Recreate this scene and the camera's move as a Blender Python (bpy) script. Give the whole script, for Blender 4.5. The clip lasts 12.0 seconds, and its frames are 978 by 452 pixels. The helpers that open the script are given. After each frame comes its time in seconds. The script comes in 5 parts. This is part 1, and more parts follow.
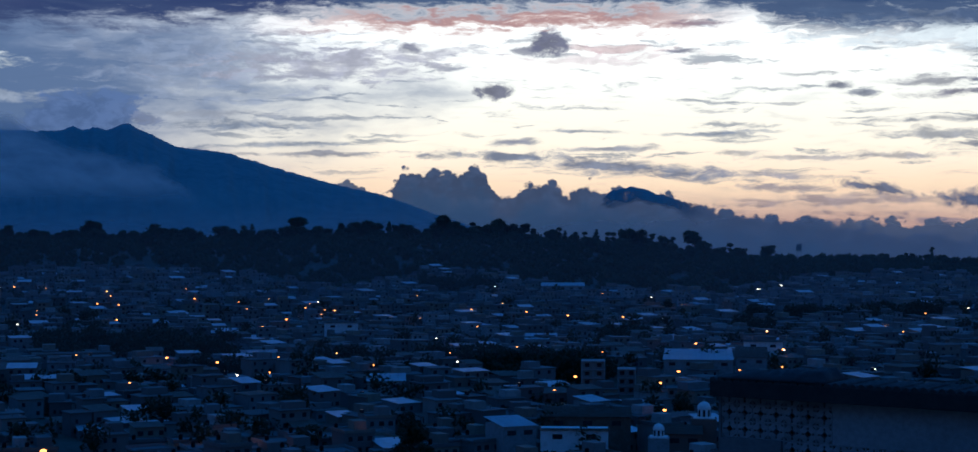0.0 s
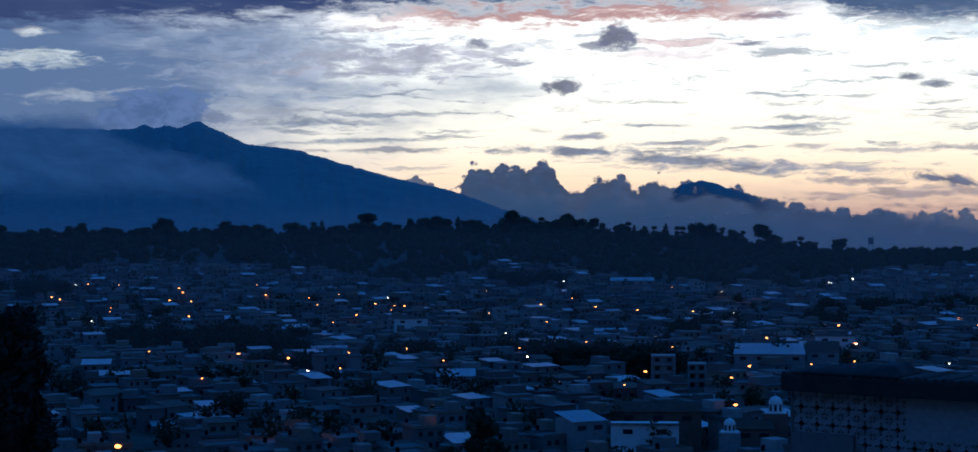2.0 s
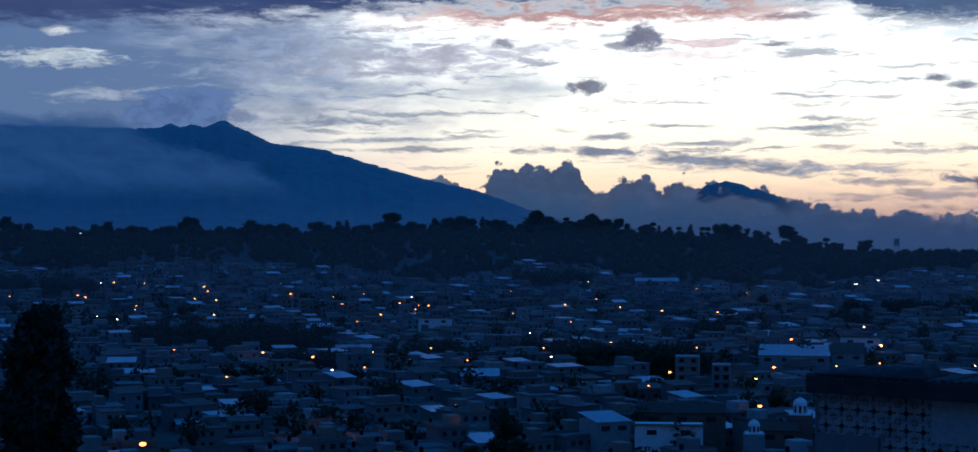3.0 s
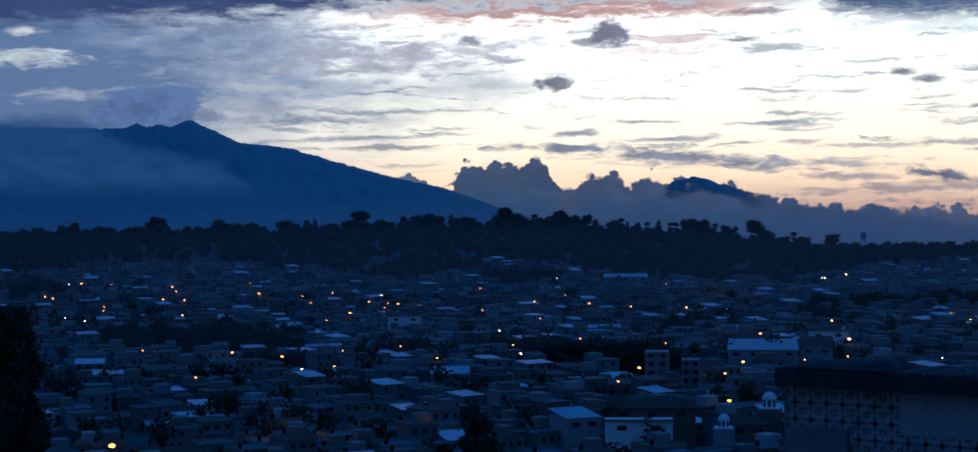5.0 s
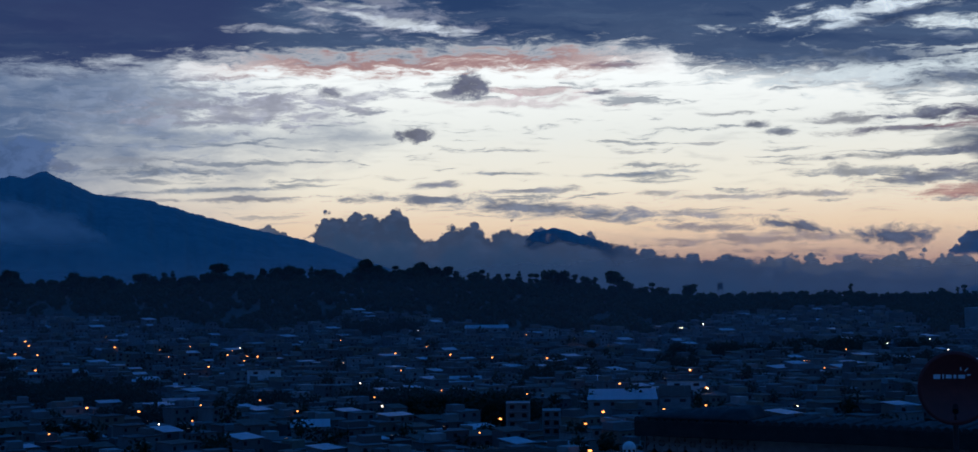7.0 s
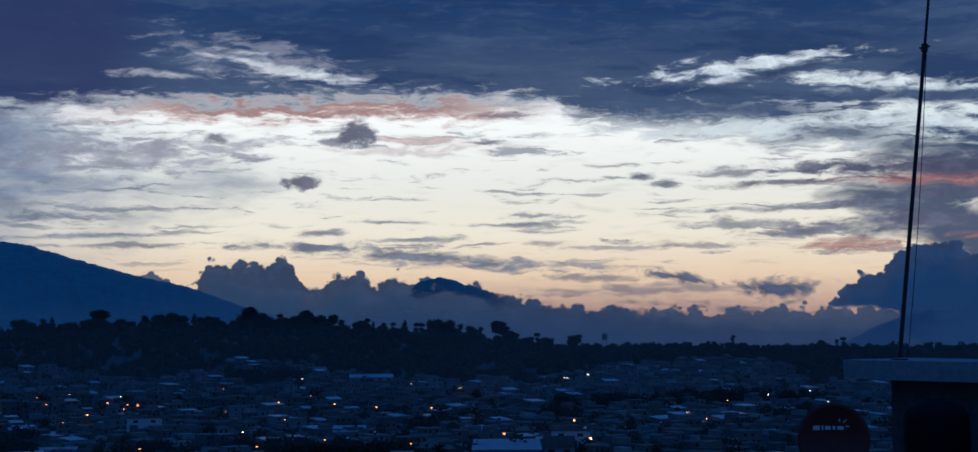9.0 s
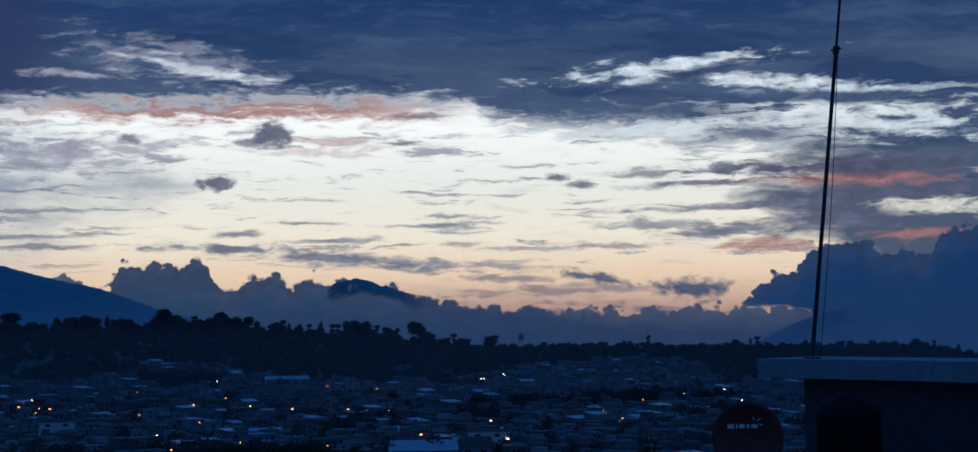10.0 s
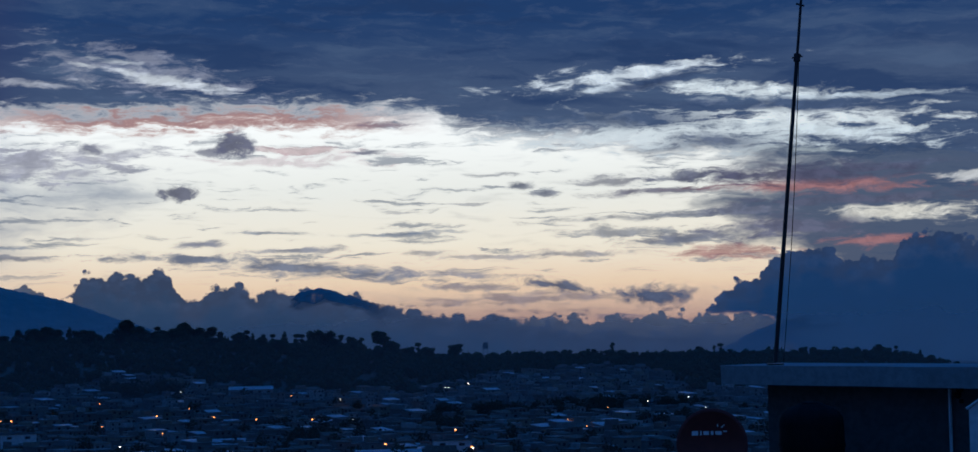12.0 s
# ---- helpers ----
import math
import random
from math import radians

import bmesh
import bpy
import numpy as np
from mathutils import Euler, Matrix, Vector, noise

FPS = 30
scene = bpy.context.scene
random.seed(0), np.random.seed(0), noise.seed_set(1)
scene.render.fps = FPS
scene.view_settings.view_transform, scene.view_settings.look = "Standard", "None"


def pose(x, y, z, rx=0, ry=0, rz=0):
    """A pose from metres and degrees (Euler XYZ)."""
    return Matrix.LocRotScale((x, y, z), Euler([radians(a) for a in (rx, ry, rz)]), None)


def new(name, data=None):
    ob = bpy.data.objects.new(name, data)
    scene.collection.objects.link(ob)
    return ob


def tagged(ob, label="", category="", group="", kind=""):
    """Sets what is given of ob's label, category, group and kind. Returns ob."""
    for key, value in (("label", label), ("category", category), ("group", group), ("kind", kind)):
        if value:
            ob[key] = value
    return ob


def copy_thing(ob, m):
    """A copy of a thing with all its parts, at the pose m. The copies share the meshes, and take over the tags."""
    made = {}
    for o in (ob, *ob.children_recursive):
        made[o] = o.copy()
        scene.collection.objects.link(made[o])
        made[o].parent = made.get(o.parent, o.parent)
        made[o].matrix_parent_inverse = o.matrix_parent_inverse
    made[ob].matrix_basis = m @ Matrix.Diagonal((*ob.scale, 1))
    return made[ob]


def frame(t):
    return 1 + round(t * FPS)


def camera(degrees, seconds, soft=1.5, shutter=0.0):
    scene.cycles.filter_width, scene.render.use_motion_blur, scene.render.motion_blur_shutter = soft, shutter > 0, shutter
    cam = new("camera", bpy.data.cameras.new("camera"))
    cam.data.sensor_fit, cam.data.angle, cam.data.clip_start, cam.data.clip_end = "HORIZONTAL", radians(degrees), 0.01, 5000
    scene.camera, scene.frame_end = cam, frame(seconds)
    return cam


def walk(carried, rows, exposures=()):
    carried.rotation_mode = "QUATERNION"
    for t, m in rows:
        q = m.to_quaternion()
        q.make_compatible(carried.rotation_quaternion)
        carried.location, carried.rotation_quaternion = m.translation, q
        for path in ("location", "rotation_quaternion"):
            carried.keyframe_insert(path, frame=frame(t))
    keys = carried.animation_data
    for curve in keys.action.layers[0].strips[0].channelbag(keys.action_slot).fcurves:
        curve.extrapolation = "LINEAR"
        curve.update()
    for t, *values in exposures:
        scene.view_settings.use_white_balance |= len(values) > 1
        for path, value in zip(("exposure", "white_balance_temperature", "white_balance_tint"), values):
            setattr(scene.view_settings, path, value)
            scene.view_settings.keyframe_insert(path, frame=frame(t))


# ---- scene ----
# Dusk over a hillside town, seen from a roof terrace. The eye stands at EYE metres
# over the town's ground; +y is the way of the first view, azimuths turn clockwise.
EYE = 60.0
cam = camera(32.9, 12.0, 1.5)
# seconds, turn to the left, tilt up, lean (degrees)
TURNS = [
    (0.0, 0.0, 0.0, 0.0), (0.5, 0.43, 0.02, 0.09), (1.0, 0.76, 0.28, 0.09), (1.5, 1.57, 0.0, 0.28),
    (2.0, 2.38, -0.16, 0.35), (2.5, 3.04, -0.26, 0.19), (3.0, 3.23, -0.16, 0.13), (5.0, 2.14, -0.26, 0.66),
    (5.5, 1.36, -0.10, 0.54), (6.0, 0.29, 0.41, 0.71), (6.5, -1.33, 0.80, 0.68), (7.0, -2.67, 1.46, 0.88),
    (9.0, -6.62, 3.12, 0.41), (9.5, -8.35, 3.02, 0.50), (10.0, -9.50, 3.12, 0.68), (10.5, -10.70, 3.26, 0.89),
    (11.0, -11.22, 3.38, 1.00), (11.5, -11.21, 3.58, 1.01), (12.0, -10.74, 3.40, 1.07),
]
walk(cam, [(t, pose(0, 0, EYE, 90 + tilt, lean, turn)) for t, turn, tilt, lean in TURNS],
     [(0.0, -0.07, 6300, 10), (3.0, 0.07, 6300, 10), (5.5, -0.02, 6300, 10), (7.0, -0.40, 6300, 10), (9.0, -0.42, 6300, 10), (12.0, -0.42, 6300, 10)])


def way(az, el=0.0):
    a, e = radians(az), radians(el)
    return Vector((math.sin(a) * math.cos(e), math.cos(a) * math.cos(e), math.sin(e)))


def toward(az, distance, z=0.0):
    """The place at that azimuth and level distance from the eye's foot."""
    return Vector((math.sin(radians(az)) * distance, math.cos(radians(az)) * distance, z))


def rise(el, distance):
    """The height at which a thing at that distance stands at elevation el."""
    return EYE + math.tan(radians(el)) * distance


def smooth(a, b, x):
    t = min(1.0, max(0.0, (x - a) / (b - a)))
    return t * t * (3 - 2 * t)


# ---- sky ----
world = bpy.data.worlds.new("dusk_sky")
scene.world = world
world.use_nodes = True


class Nodes:
    """Short ways to wire shader nodes."""

    def __init__(self, tree, empty=True):
        self.tree = tree
        if empty:
            tree.nodes.clear()

    def put(self, kind, *values, **settings):
        node = self.tree.nodes.new(kind)
        for key, value in settings.items():
            setattr(node, key, value)
        for socket, value in zip(node.inputs, values):
            self.feed(socket, value)
        return node

    def feed(self, socket, value):
        if value is None:
            return
        if isinstance(value, bpy.types.NodeSocket):
            self.tree.links.new(value, socket)
        else:
            socket.default_value = value

    def math(self, op, a, b=None, c=None, clamp=False):
        return self.put("ShaderNodeMath", a, b, c, operation=op, use_clamp=clamp).outputs[0]

    def xyz(self, x, y, z=0.0):
        return self.put("ShaderNodeCombineXYZ", x, y, z).outputs[0]

    def noise(self, vector, scale, detail=4.0, rough=0.55, distortion=0.0, colour=False):
        n = self.put("ShaderNodeTexNoise")
        for key, value in (("Vector", vector), ("Scale", scale), ("Detail", detail), ("Roughness", rough), ("Distortion", distortion)):
            self.feed(n.inputs[key], value)
        return n.outputs["Color" if colour else "Fac"]

    def span(self, value, a, b, lo=0.0, hi=1.0, kind="SMOOTHSTEP"):
        return self.put("ShaderNodeMapRange", value, a, b, lo, hi, interpolation_type=kind).outputs[0]

    def mix(self, fac, a, b, blend="MIX"):
        m = self.put("ShaderNodeMix", data_type="RGBA", blend_type=blend)
        for socket, value in ((m.inputs[0], fac), (m.inputs[6], a), (m.inputs[7], b)):
            self.feed(socket, (*value, 1.0) if isinstance(value, tuple) and len(value) == 3 else value)
        return m.outputs[2]

    def line(self, at, points):
        """A height that follows points (place, height) from one to the next."""
        p0, p1 = points[0][0], points[-1][0]
        lo, hi = min(p[1] for p in points) - 0.1, max(p[1] for p in points) + 0.1
        c = self.ramp(self.span(at, p0, p1, kind="LINEAR"), [((p - p0) / (p1 - p0), ((h - lo) / (hi - lo),) * 3) for p, h in points])
        return self.span(c, 0.0, 1.0, lo, hi, kind="LINEAR")

    def bearings(self, place):
        """Azimuth and elevation, in degrees from the eye, of a place in the world."""
        x, y, z = self.put("ShaderNodeSeparateXYZ", place).outputs
        level = self.math("SQRT", self.math("MULTIPLY_ADD", x, x, self.math("MULTIPLY", y, y)))
        az = self.math("MULTIPLY", self.math("ARCTAN2", x, y), 57.2958)
        el = self.math("MULTIPLY", self.math("ARCTAN2", self.math("SUBTRACT", z, EYE), level), 57.2958)
        return az, el

    def ramp(self, fac, stops):
        r = self.put("ShaderNodeValToRGB", fac)
        while len(r.color_ramp.elements) < len(stops):
            r.color_ramp.elements.new(0.5)
        for e, (at, c) in zip(r.color_ramp.elements, stops):
            e.position, e.color = at, (*c, 1.0)
        return r.outputs[0]


S = Nodes(world.node_tree)
sky_dir = S.put("ShaderNodeTexCoord").outputs["Generated"]
split = S.put("ShaderNodeSeparateXYZ", sky_dir).outputs
azim = S.math("MULTIPLY", S.math("ARCTAN2", split[0], split[1]), 57.2958)
elev = S.math("MULTIPLY", S.math("ARCSINE", split[2]), 57.2958)
azim_true, elev_true = azim, elev
# ragged cloud edges: a wide warp, and wisps drawn out along the horizon
warp = S.noise(S.xyz(S.math("MULTIPLY", azim, 0.55), S.math("MULTIPLY", elev, 1.3)), 1.0, 3.0, 0.55)
warp_up = S.noise(S.xyz(S.math("MULTIPLY", azim, 0.6), S.math("MULTIPLY", elev, 1.5), 5.0), 1.0, 4.0, 0.6)
azim = S.math("MULTIPLY_ADD", S.math("SUBTRACT", warp, 0.5), 1.3, azim)
elev = S.math("MULTIPLY_ADD", S.math("SUBTRACT", warp_up, 0.5), 0.45, elev)
wisp = S.noise(S.xyz(S.math("MULTIPLY", azim, 0.75), S.math("MULTIPLY", elev, 3.4)), 1.0, 10.0, 0.66, 0.3)
puff = S.noise(S.xyz(S.math("MULTIPLY", azim, 1.3), S.math("MULTIPLY", elev, 1.8), 7.0), 1.2, 9.0, 0.62)
wide = S.noise(S.xyz(S.math("MULTIPLY", azim, 0.1), S.math("MULTIPLY", elev, 0.35), 3.0), 1.0, 6.0, 0.55)

# clear sky after sunset, brightest round azimuth 10
glow = S.ramp(S.span(elev, -2.0, 18.0, kind="LINEAR"), [
    (0.0, (0.40, 0.30, 0.30)), (0.10, (0.80, 0.49, 0.38)), (0.17, (1.08, 0.82, 0.58)), (0.24, (1.15, 1.06, 0.87)),
    (0.33, (1.10, 1.11, 1.03)), (0.50, (1.38, 1.43, 1.43)), (0.62, (0.9, 1.1, 1.3)), (1.0, (0.10, 0.21, 0.45))])
side = S.math("ABSOLUTE", S.math("SUBTRACT", azim, 9.0))
away = S.span(S.math("ADD", side, S.math("MULTIPLY", S.math("SUBTRACT", wide, 0.5), 10.0)), 11.0, 30.0)
back = S.ramp(S.span(elev, -5.0, 60.0, kind="LINEAR"), [
    (0.0, (0.02, 0.10, 0.30)), (0.1, (0.08, 0.18, 0.40)), (0.25, (0.025, 0.14, 0.44)), (1.0, (0.008, 0.118, 0.46))])
sky = S.mix(away, glow, back)


def cloud(sky, az, el, half_wide, half_high, colour, density=1.0, ragged=1.2, edge=(1.45, 0.25), lean=0.0, grain=None):
    """One cloud in the sky: a soft ellipse with ragged edges."""
    c, n = math.cos(radians(lean)), math.sin(radians(lean))
    u = S.math("MULTIPLY_ADD", azim, c / half_wide, -(az * c + el * n) / half_wide)
    v = S.math("MULTIPLY_ADD", elev, c / half_high, (az * n - el * c) / half_high)
    if lean:
        u = S.math("MULTIPLY_ADD", elev, n / half_wide, u)
        v = S.math("MULTIPLY_ADD", azim, -n / half_high, v)
    d = S.math("SQRT", S.math("MULTIPLY_ADD", u, u, S.math("MULTIPLY", v, v)))
    d = S.math("MULTIPLY_ADD", S.math("SUBTRACT", grain or wisp, 0.5), -3.4 * ragged, d)
    return S.mix(S.math("MULTIPLY", S.span(d, *edge), density), sky, colour if half_wide > 5 else S.mix(shade, colour, tuple(min(1.3, 1.3 * c + 0.012) for c in colour)))


shade = S.span(puff, 0.40, 0.62)
roll = S.noise(S.xyz(S.math("MULTIPLY_ADD", elev, 0.35, S.math("MULTIPLY", azim, 0.17)), S.math("MULTIPLY", elev, 0.95), 2.0), 1.0, 7.0, 0.56, 0.5)
GREY, VIOLET, PINK = (0.19, 0.235, 0.32), (0.115, 0.125, 0.20), (0.40, 0.185, 0.19)
BRIGHT = (0.92, 1.0, 1.04)
# thin streaks strewn over the bright part
thin = S.noise(S.xyz(S.math("MULTIPLY", azim, 0.32), S.math("MULTIPLY", elev, 3.1), 11.0), 1.0, 8.0, 0.6, 0.4)
band = S.math("MULTIPLY", S.span(elev, 1.2, 2.2), S.span(elev, 8.5, 5.5))
sky = S.mix(S.math("MULTIPLY", S.math("MULTIPLY", S.span(thin, 0.55, 0.66), band), 0.72), sky, GREY)
sky = S.mix(S.math("MULTIPLY", S.span(thin, 0.44, 0.30), 0.16), sky, GREY)
# veil of rain over the volcano
sky = cloud(sky, -17.0, 5.6, 10.5, 3.1, (0.11, 0.18, 0.33), 0.95, 1.0, (1.4, 0.4), grain=wide)
sky = cloud(sky, -9.5, 5.6, 4.0, 1.1, (0.24, 0.30, 0.43), 0.6, 1.6)
sky = cloud(sky, -5.4, 5.5, 3.4, 0.55, (0.36, 0.37, 0.46), 0.75, 1.8)
sky = cloud(sky, -3.0, 5.9, 2.5, 0.30, (0.40, 0.41, 0.49), 0.6, 2.0)
sky = cloud(sky, 4.4, 5.75, 2.6, 0.20, (0.62, 0.52, 0.55), 0.6, 1.8)
sky = cloud(sky, 4.6, 6.1, 1.8, 0.10, (0.55, 0.38, 0.40), 0.7, 1.4)
sky = cloud(sky, -17.9, 5.5, 1.5, 0.28, (0.58, 0.64, 0.66), 0.75, 1.6, (1.6, 0.1))
sky = cloud(sky, -17.75, 6.4, 0.55, 0.13, (0.70, 0.74, 0.76), 0.8, 1.4, (1.5, 0.2))
sky = cloud(sky, -16.3, 4.3, 1.6, 0.20, (0.40, 0.45, 0.52), 0.5, 1.6)
# cloud standing behind the volcano's top
sky = cloud(sky, -13.7, 3.55, 2.15, 1.0, (0.075, 0.135, 0.29), 0.9, 0.55, (1.1, 0.75), grain=puff)
sky = cloud(sky, -11.7, 3.62, 0.5, 0.25, (0.16, 0.20, 0.31), 0.8, 1.0, (1.1, 0.7), grain=puff)
# long low streaks left of the glow
sky = cloud(sky, -8.6, 3.45, 2.1, 0.15, GREY, 0.9, 1.3)
sky = cloud(sky, -6.2, 2.82, 1.9, 0.10, GREY, 0.85, 1.1)
sky = cloud(sky, -6.0, 2.45, 2.4, 0.09, (0.24, 0.25, 0.30), 0.9, 1.1)
sky = cloud(sky, -9.4, 3.85, 1.7, 0.12, (0.30, 0.33, 0.40), 0.7, 1.4)
sky = cloud(sky, -9.0, 2.75, 0.7, 0.07, GREY, 0.7, 1.2)
sky = cloud(sky, -3.2, 3.15, 1.1, 0.06, (0.34, 0.36, 0.40), 0.6, 1.2)
# bands over the low cumulus
sky = cloud(sky, 4.9, 1.98, 4.6, 0.22, (0.17, 0.20, 0.28), 0.95, 1.1, lean=-4.5)
sky = cloud(sky, 0.6, 2.42, 2.6, 0.15, (0.19, 0.22, 0.30), 0.9, 1.3, lean=-2)
sky = cloud(sky, 0.9, 2.9, 0.75, 0.14, (0.18, 0.20, 0.28), 0.9, 1.0)
sky = cloud(sky, 4.3, 2.65, 1.4, 0.12, (0.24, 0.26, 0.33), 0.9, 1.1)
sky = cloud(sky, 3.2, 3.25, 1.0, 0.07, GREY, 0.8, 1.1)
sky = cloud(sky, 8.0, 3.2, 1.7, 0.07, GREY, 0.85, 1.0, lean=2)
sky = cloud(sky, 9.3, 1.75, 2.3, 0.10, (0.26, 0.26, 0.32), 0.8, 1.2, lean=-3)
sky = cloud(sky, 11.0, 2.35, 1.9, 0.08, (0.33, 0.32, 0.36), 0.7, 1.2)
sky = cloud(sky, 8.6, 2.5, 0.8, 0.09, (0.34, 0.33, 0.36), 0.7, 1.2)
# small puffs in the bright part
sky = cloud(sky, 2.0, 6.3, 0.62, 0.46, VIOLET, 0.95, 0.8, (1.2, 0.5), grain=puff)
sky = cloud(sky, 1.35, 6.08, 0.45, 0.14, VIOLET, 0.8, 1.0, grain=puff)
sky = cloud(sky, 0.15, 4.62, 0.62, 0.24, (0.13, 0.14, 0.20), 0.95, 1.0, (1.25, 0.45), grain=puff)
sky = cloud(sky, -2.65, 6.12, 0.36, 0.17, (0.17, 0.18, 0.25), 0.9, 1.0, grain=puff)
sky = cloud(sky, 6.75, 6.0, 0.55, 0.11, (0.20, 0.21, 0.29), 0.9, 1.0)
sky = cloud(sky, 7.2, 6.92, 0.8, 0.12, (0.18, 0.21, 0.30), 0.9, 1.1)
sky = cloud(sky, 11.85, 4.78, 0.55, 0.15, (0.17, 0.19, 0.25), 0.95, 0.9)
sky = cloud(sky, 12.6, 4.5, 0.65, 0.08, (0.20, 0.22, 0.28), 0.9, 0.9)
sky = cloud(sky, 11.0, 5.15, 0.7, 0.07, (0.36, 0.38, 0.42), 0.8, 1.0)
sky = cloud(sky, 10.2, 4.2, 0.7, 0.05, (0.45, 0.46, 0.48), 0.8, 1.0)
sky = cloud(sky, 7.6, 3.9, 0.6, 0.05, (0.5, 0.5, 0.5), 0.8, 1.0)
# drawn-out banks right of the glow
sky = cloud(sky, 27.0, 5.0, 7.4, 4.8, (0.052, 0.092, 0.185), 0.95, 1.2, (1.3, 0.75), grain=wide)
sky = cloud(sky, 24.6, 5.7, 2.8, 0.26, (0.030, 0.062, 0.14), 0.85, 1.5)
sky = cloud(sky, 26.3, 6.5, 2.4, 0.24, (0.11, 0.16, 0.26), 0.7, 1.6)
sky = cloud(sky, 23.6, 6.1, 1.6, 0.12, (0.20, 0.26, 0.36), 0.6, 1.6)
sky = cloud(sky, 25.4, 5.15, 1.8, 0.16, (0.10, 0.13, 0.22), 0.7, 1.6)
sky = cloud(sky, 24.9, 3.55, 2.2, 0.28, (0.85, 0.83, 0.74), 0.9, 1.3)
sky = cloud(sky, 27.0, 4.65, 1.2, 0.14, (0.80, 0.82, 0.82), 0.8, 1.4)
sky = cloud(sky, 17.6, 5.0, 1.5, 0.20, (0.12, 0.14, 0.22), 0.9, 1.2)
sky = cloud(sky, 15.0, 4.85, 0.9, 0.16, (0.18, 0.19, 0.25), 0.8, 1.2)
sky = cloud(sky, 17.0, 4.45, 2.6, 0.13, (0.17, 0.17, 0.23), 0.95, 1.1, lean=1)
sky = cloud(sky, 22.2, 4.5, 3.4, 0.26, PINK, 0.9, 1.0)
sky = cloud(sky, 21.5, 4.95, 3.3, 0.36, (0.085, 0.09, 0.16), 0.95, 1.0)
sky = cloud(sky, 23.6, 4.0, 3.6, 0.16, (0.10, 0.11, 0.18), 0.9, 1.2)
sky = cloud(sky, 16.3, 3.62, 3.2, 0.10, (0.24, 0.26, 0.31), 0.9, 1.1, lean=2)
sky = cloud(sky, 19.6, 3.75, 1.9, 0.14, (0.16, 0.18, 0.26), 0.9, 1.2)
sky = cloud(sky, 15.2, 3.1, 1.7, 0.18, (0.26, 0.28, 0.33), 0.85, 1.2)
sky = cloud(sky, 17.9, 2.85, 2.3, 0.20, (0.17, 0.19, 0.26), 0.9, 1.2, lean=3)
sky = cloud(sky, 19.0, 2.35, 1.9, 0.24, PINK, 0.8, 1.3)
sky = cloud(sky, 21.0, 3.15, 2.2, 0.40, (0.13, 0.14, 0.22), 0.95, 1.0)
sky = cloud(sky, 14.0, 2.4, 2.2, 0.10, (0.34, 0.33, 0.36), 0.8, 1.2)
sky = cloud(sky, 24.2, 2.6, 1.6, 0.18, PINK, 0.8, 1.2)
# dark scud low over the horizon
sky = cloud(sky, 12.2, 0.85, 3.2, 0.20, (0.27, 0.23, 0.27), 0.8, 1.4)
sky = cloud(sky, 10.2, 1.3, 1.6, 0.14, (0.23, 0.22, 0.28), 0.8, 1.2)
sky = cloud(sky, 13.1, 1.28, 1.05, 0.20, (0.085, 0.11, 0.19), 0.95, 0.9, (1.3, 0.4), lean=-8, grain=puff)
sky = cloud(sky, 16.5, 0.85, 1.5, 0.36, (0.055, 0.09, 0.18), 0.95, 0.9, (1.3, 0.4), grain=puff)
sky = cloud(sky, 15.2, 0.2, 1.0, 0.10, (0.25, 0.20, 0.25), 0.7, 1.2)
# deck overhead, its underside lit pink by the set sun
DECK_EDGE = [(-40, 6.3), (-20, 6.5), (-12, 6.8), (-7, 7.1), (-5, 7.35), (0, 7.25), (6, 7.4), (8.8, 7.35), (10.1, 6.75), (12.7, 6.4), (15.5, 6.15), (20, 5.85), (28, 5.4), (45, 5.0)]
lift = S.math("ADD", S.math("SUBTRACT", elev, S.line(azim, DECK_EDGE)), 7.6)
lift = S.math("MULTIPLY_ADD", S.math("SUBTRACT", wisp, 0.5), 2.0, S.math("MULTIPLY_ADD", S.math("SUBTRACT", wide, 0.5), 0.8, lift))
rosy = S.math("MULTIPLY", S.math("MULTIPLY", S.span(lift, 6.85, 7.35), S.span(lift, 7.85, 7.4)), S.math("MULTIPLY", S.span(azim, -9.0, -3.0), S.span(azim, 10.0, 4.5)))
sky = S.mix(S.math("MULTIPLY", rosy, 0.9), sky, (0.46, 0.22, 0.21))
body = S.mix(S.span(elev, 7.8, 10.8), (0.070, 0.115, 0.225), (0.020, 0.062, 0.185))
body = S.mix(S.math("MULTIPLY", S.span(wisp, 0.47, 0.68), 0.25), body, (0.12, 0.17, 0.29))
body = S.mix(S.math("MULTIPLY", S.span(roll, 0.50, 0.66), S.span(elev, 11.0, 8.0, 0.3, 0.75)), body, (0.095, 0.155, 0.28))
body = S.mix(S.math("MULTIPLY", S.span(roll, 0.48, 0.34), 0.75), body, (0.022, 0.056, 0.16))
body = S.mix(S.math("MULTIPLY", S.span(azim, -3.5, -7.0), S.span(wide, 0.3, 0.5, 0.4, 0.85)), body, (0.036, 0.056, 0.16))
over = S.mix(S.span(elev, 12.0, 30.0), body, (0.008, 0.118, 0.46))
sky = S.mix(S.span(lift, 7.2, 8.1), sky, over)
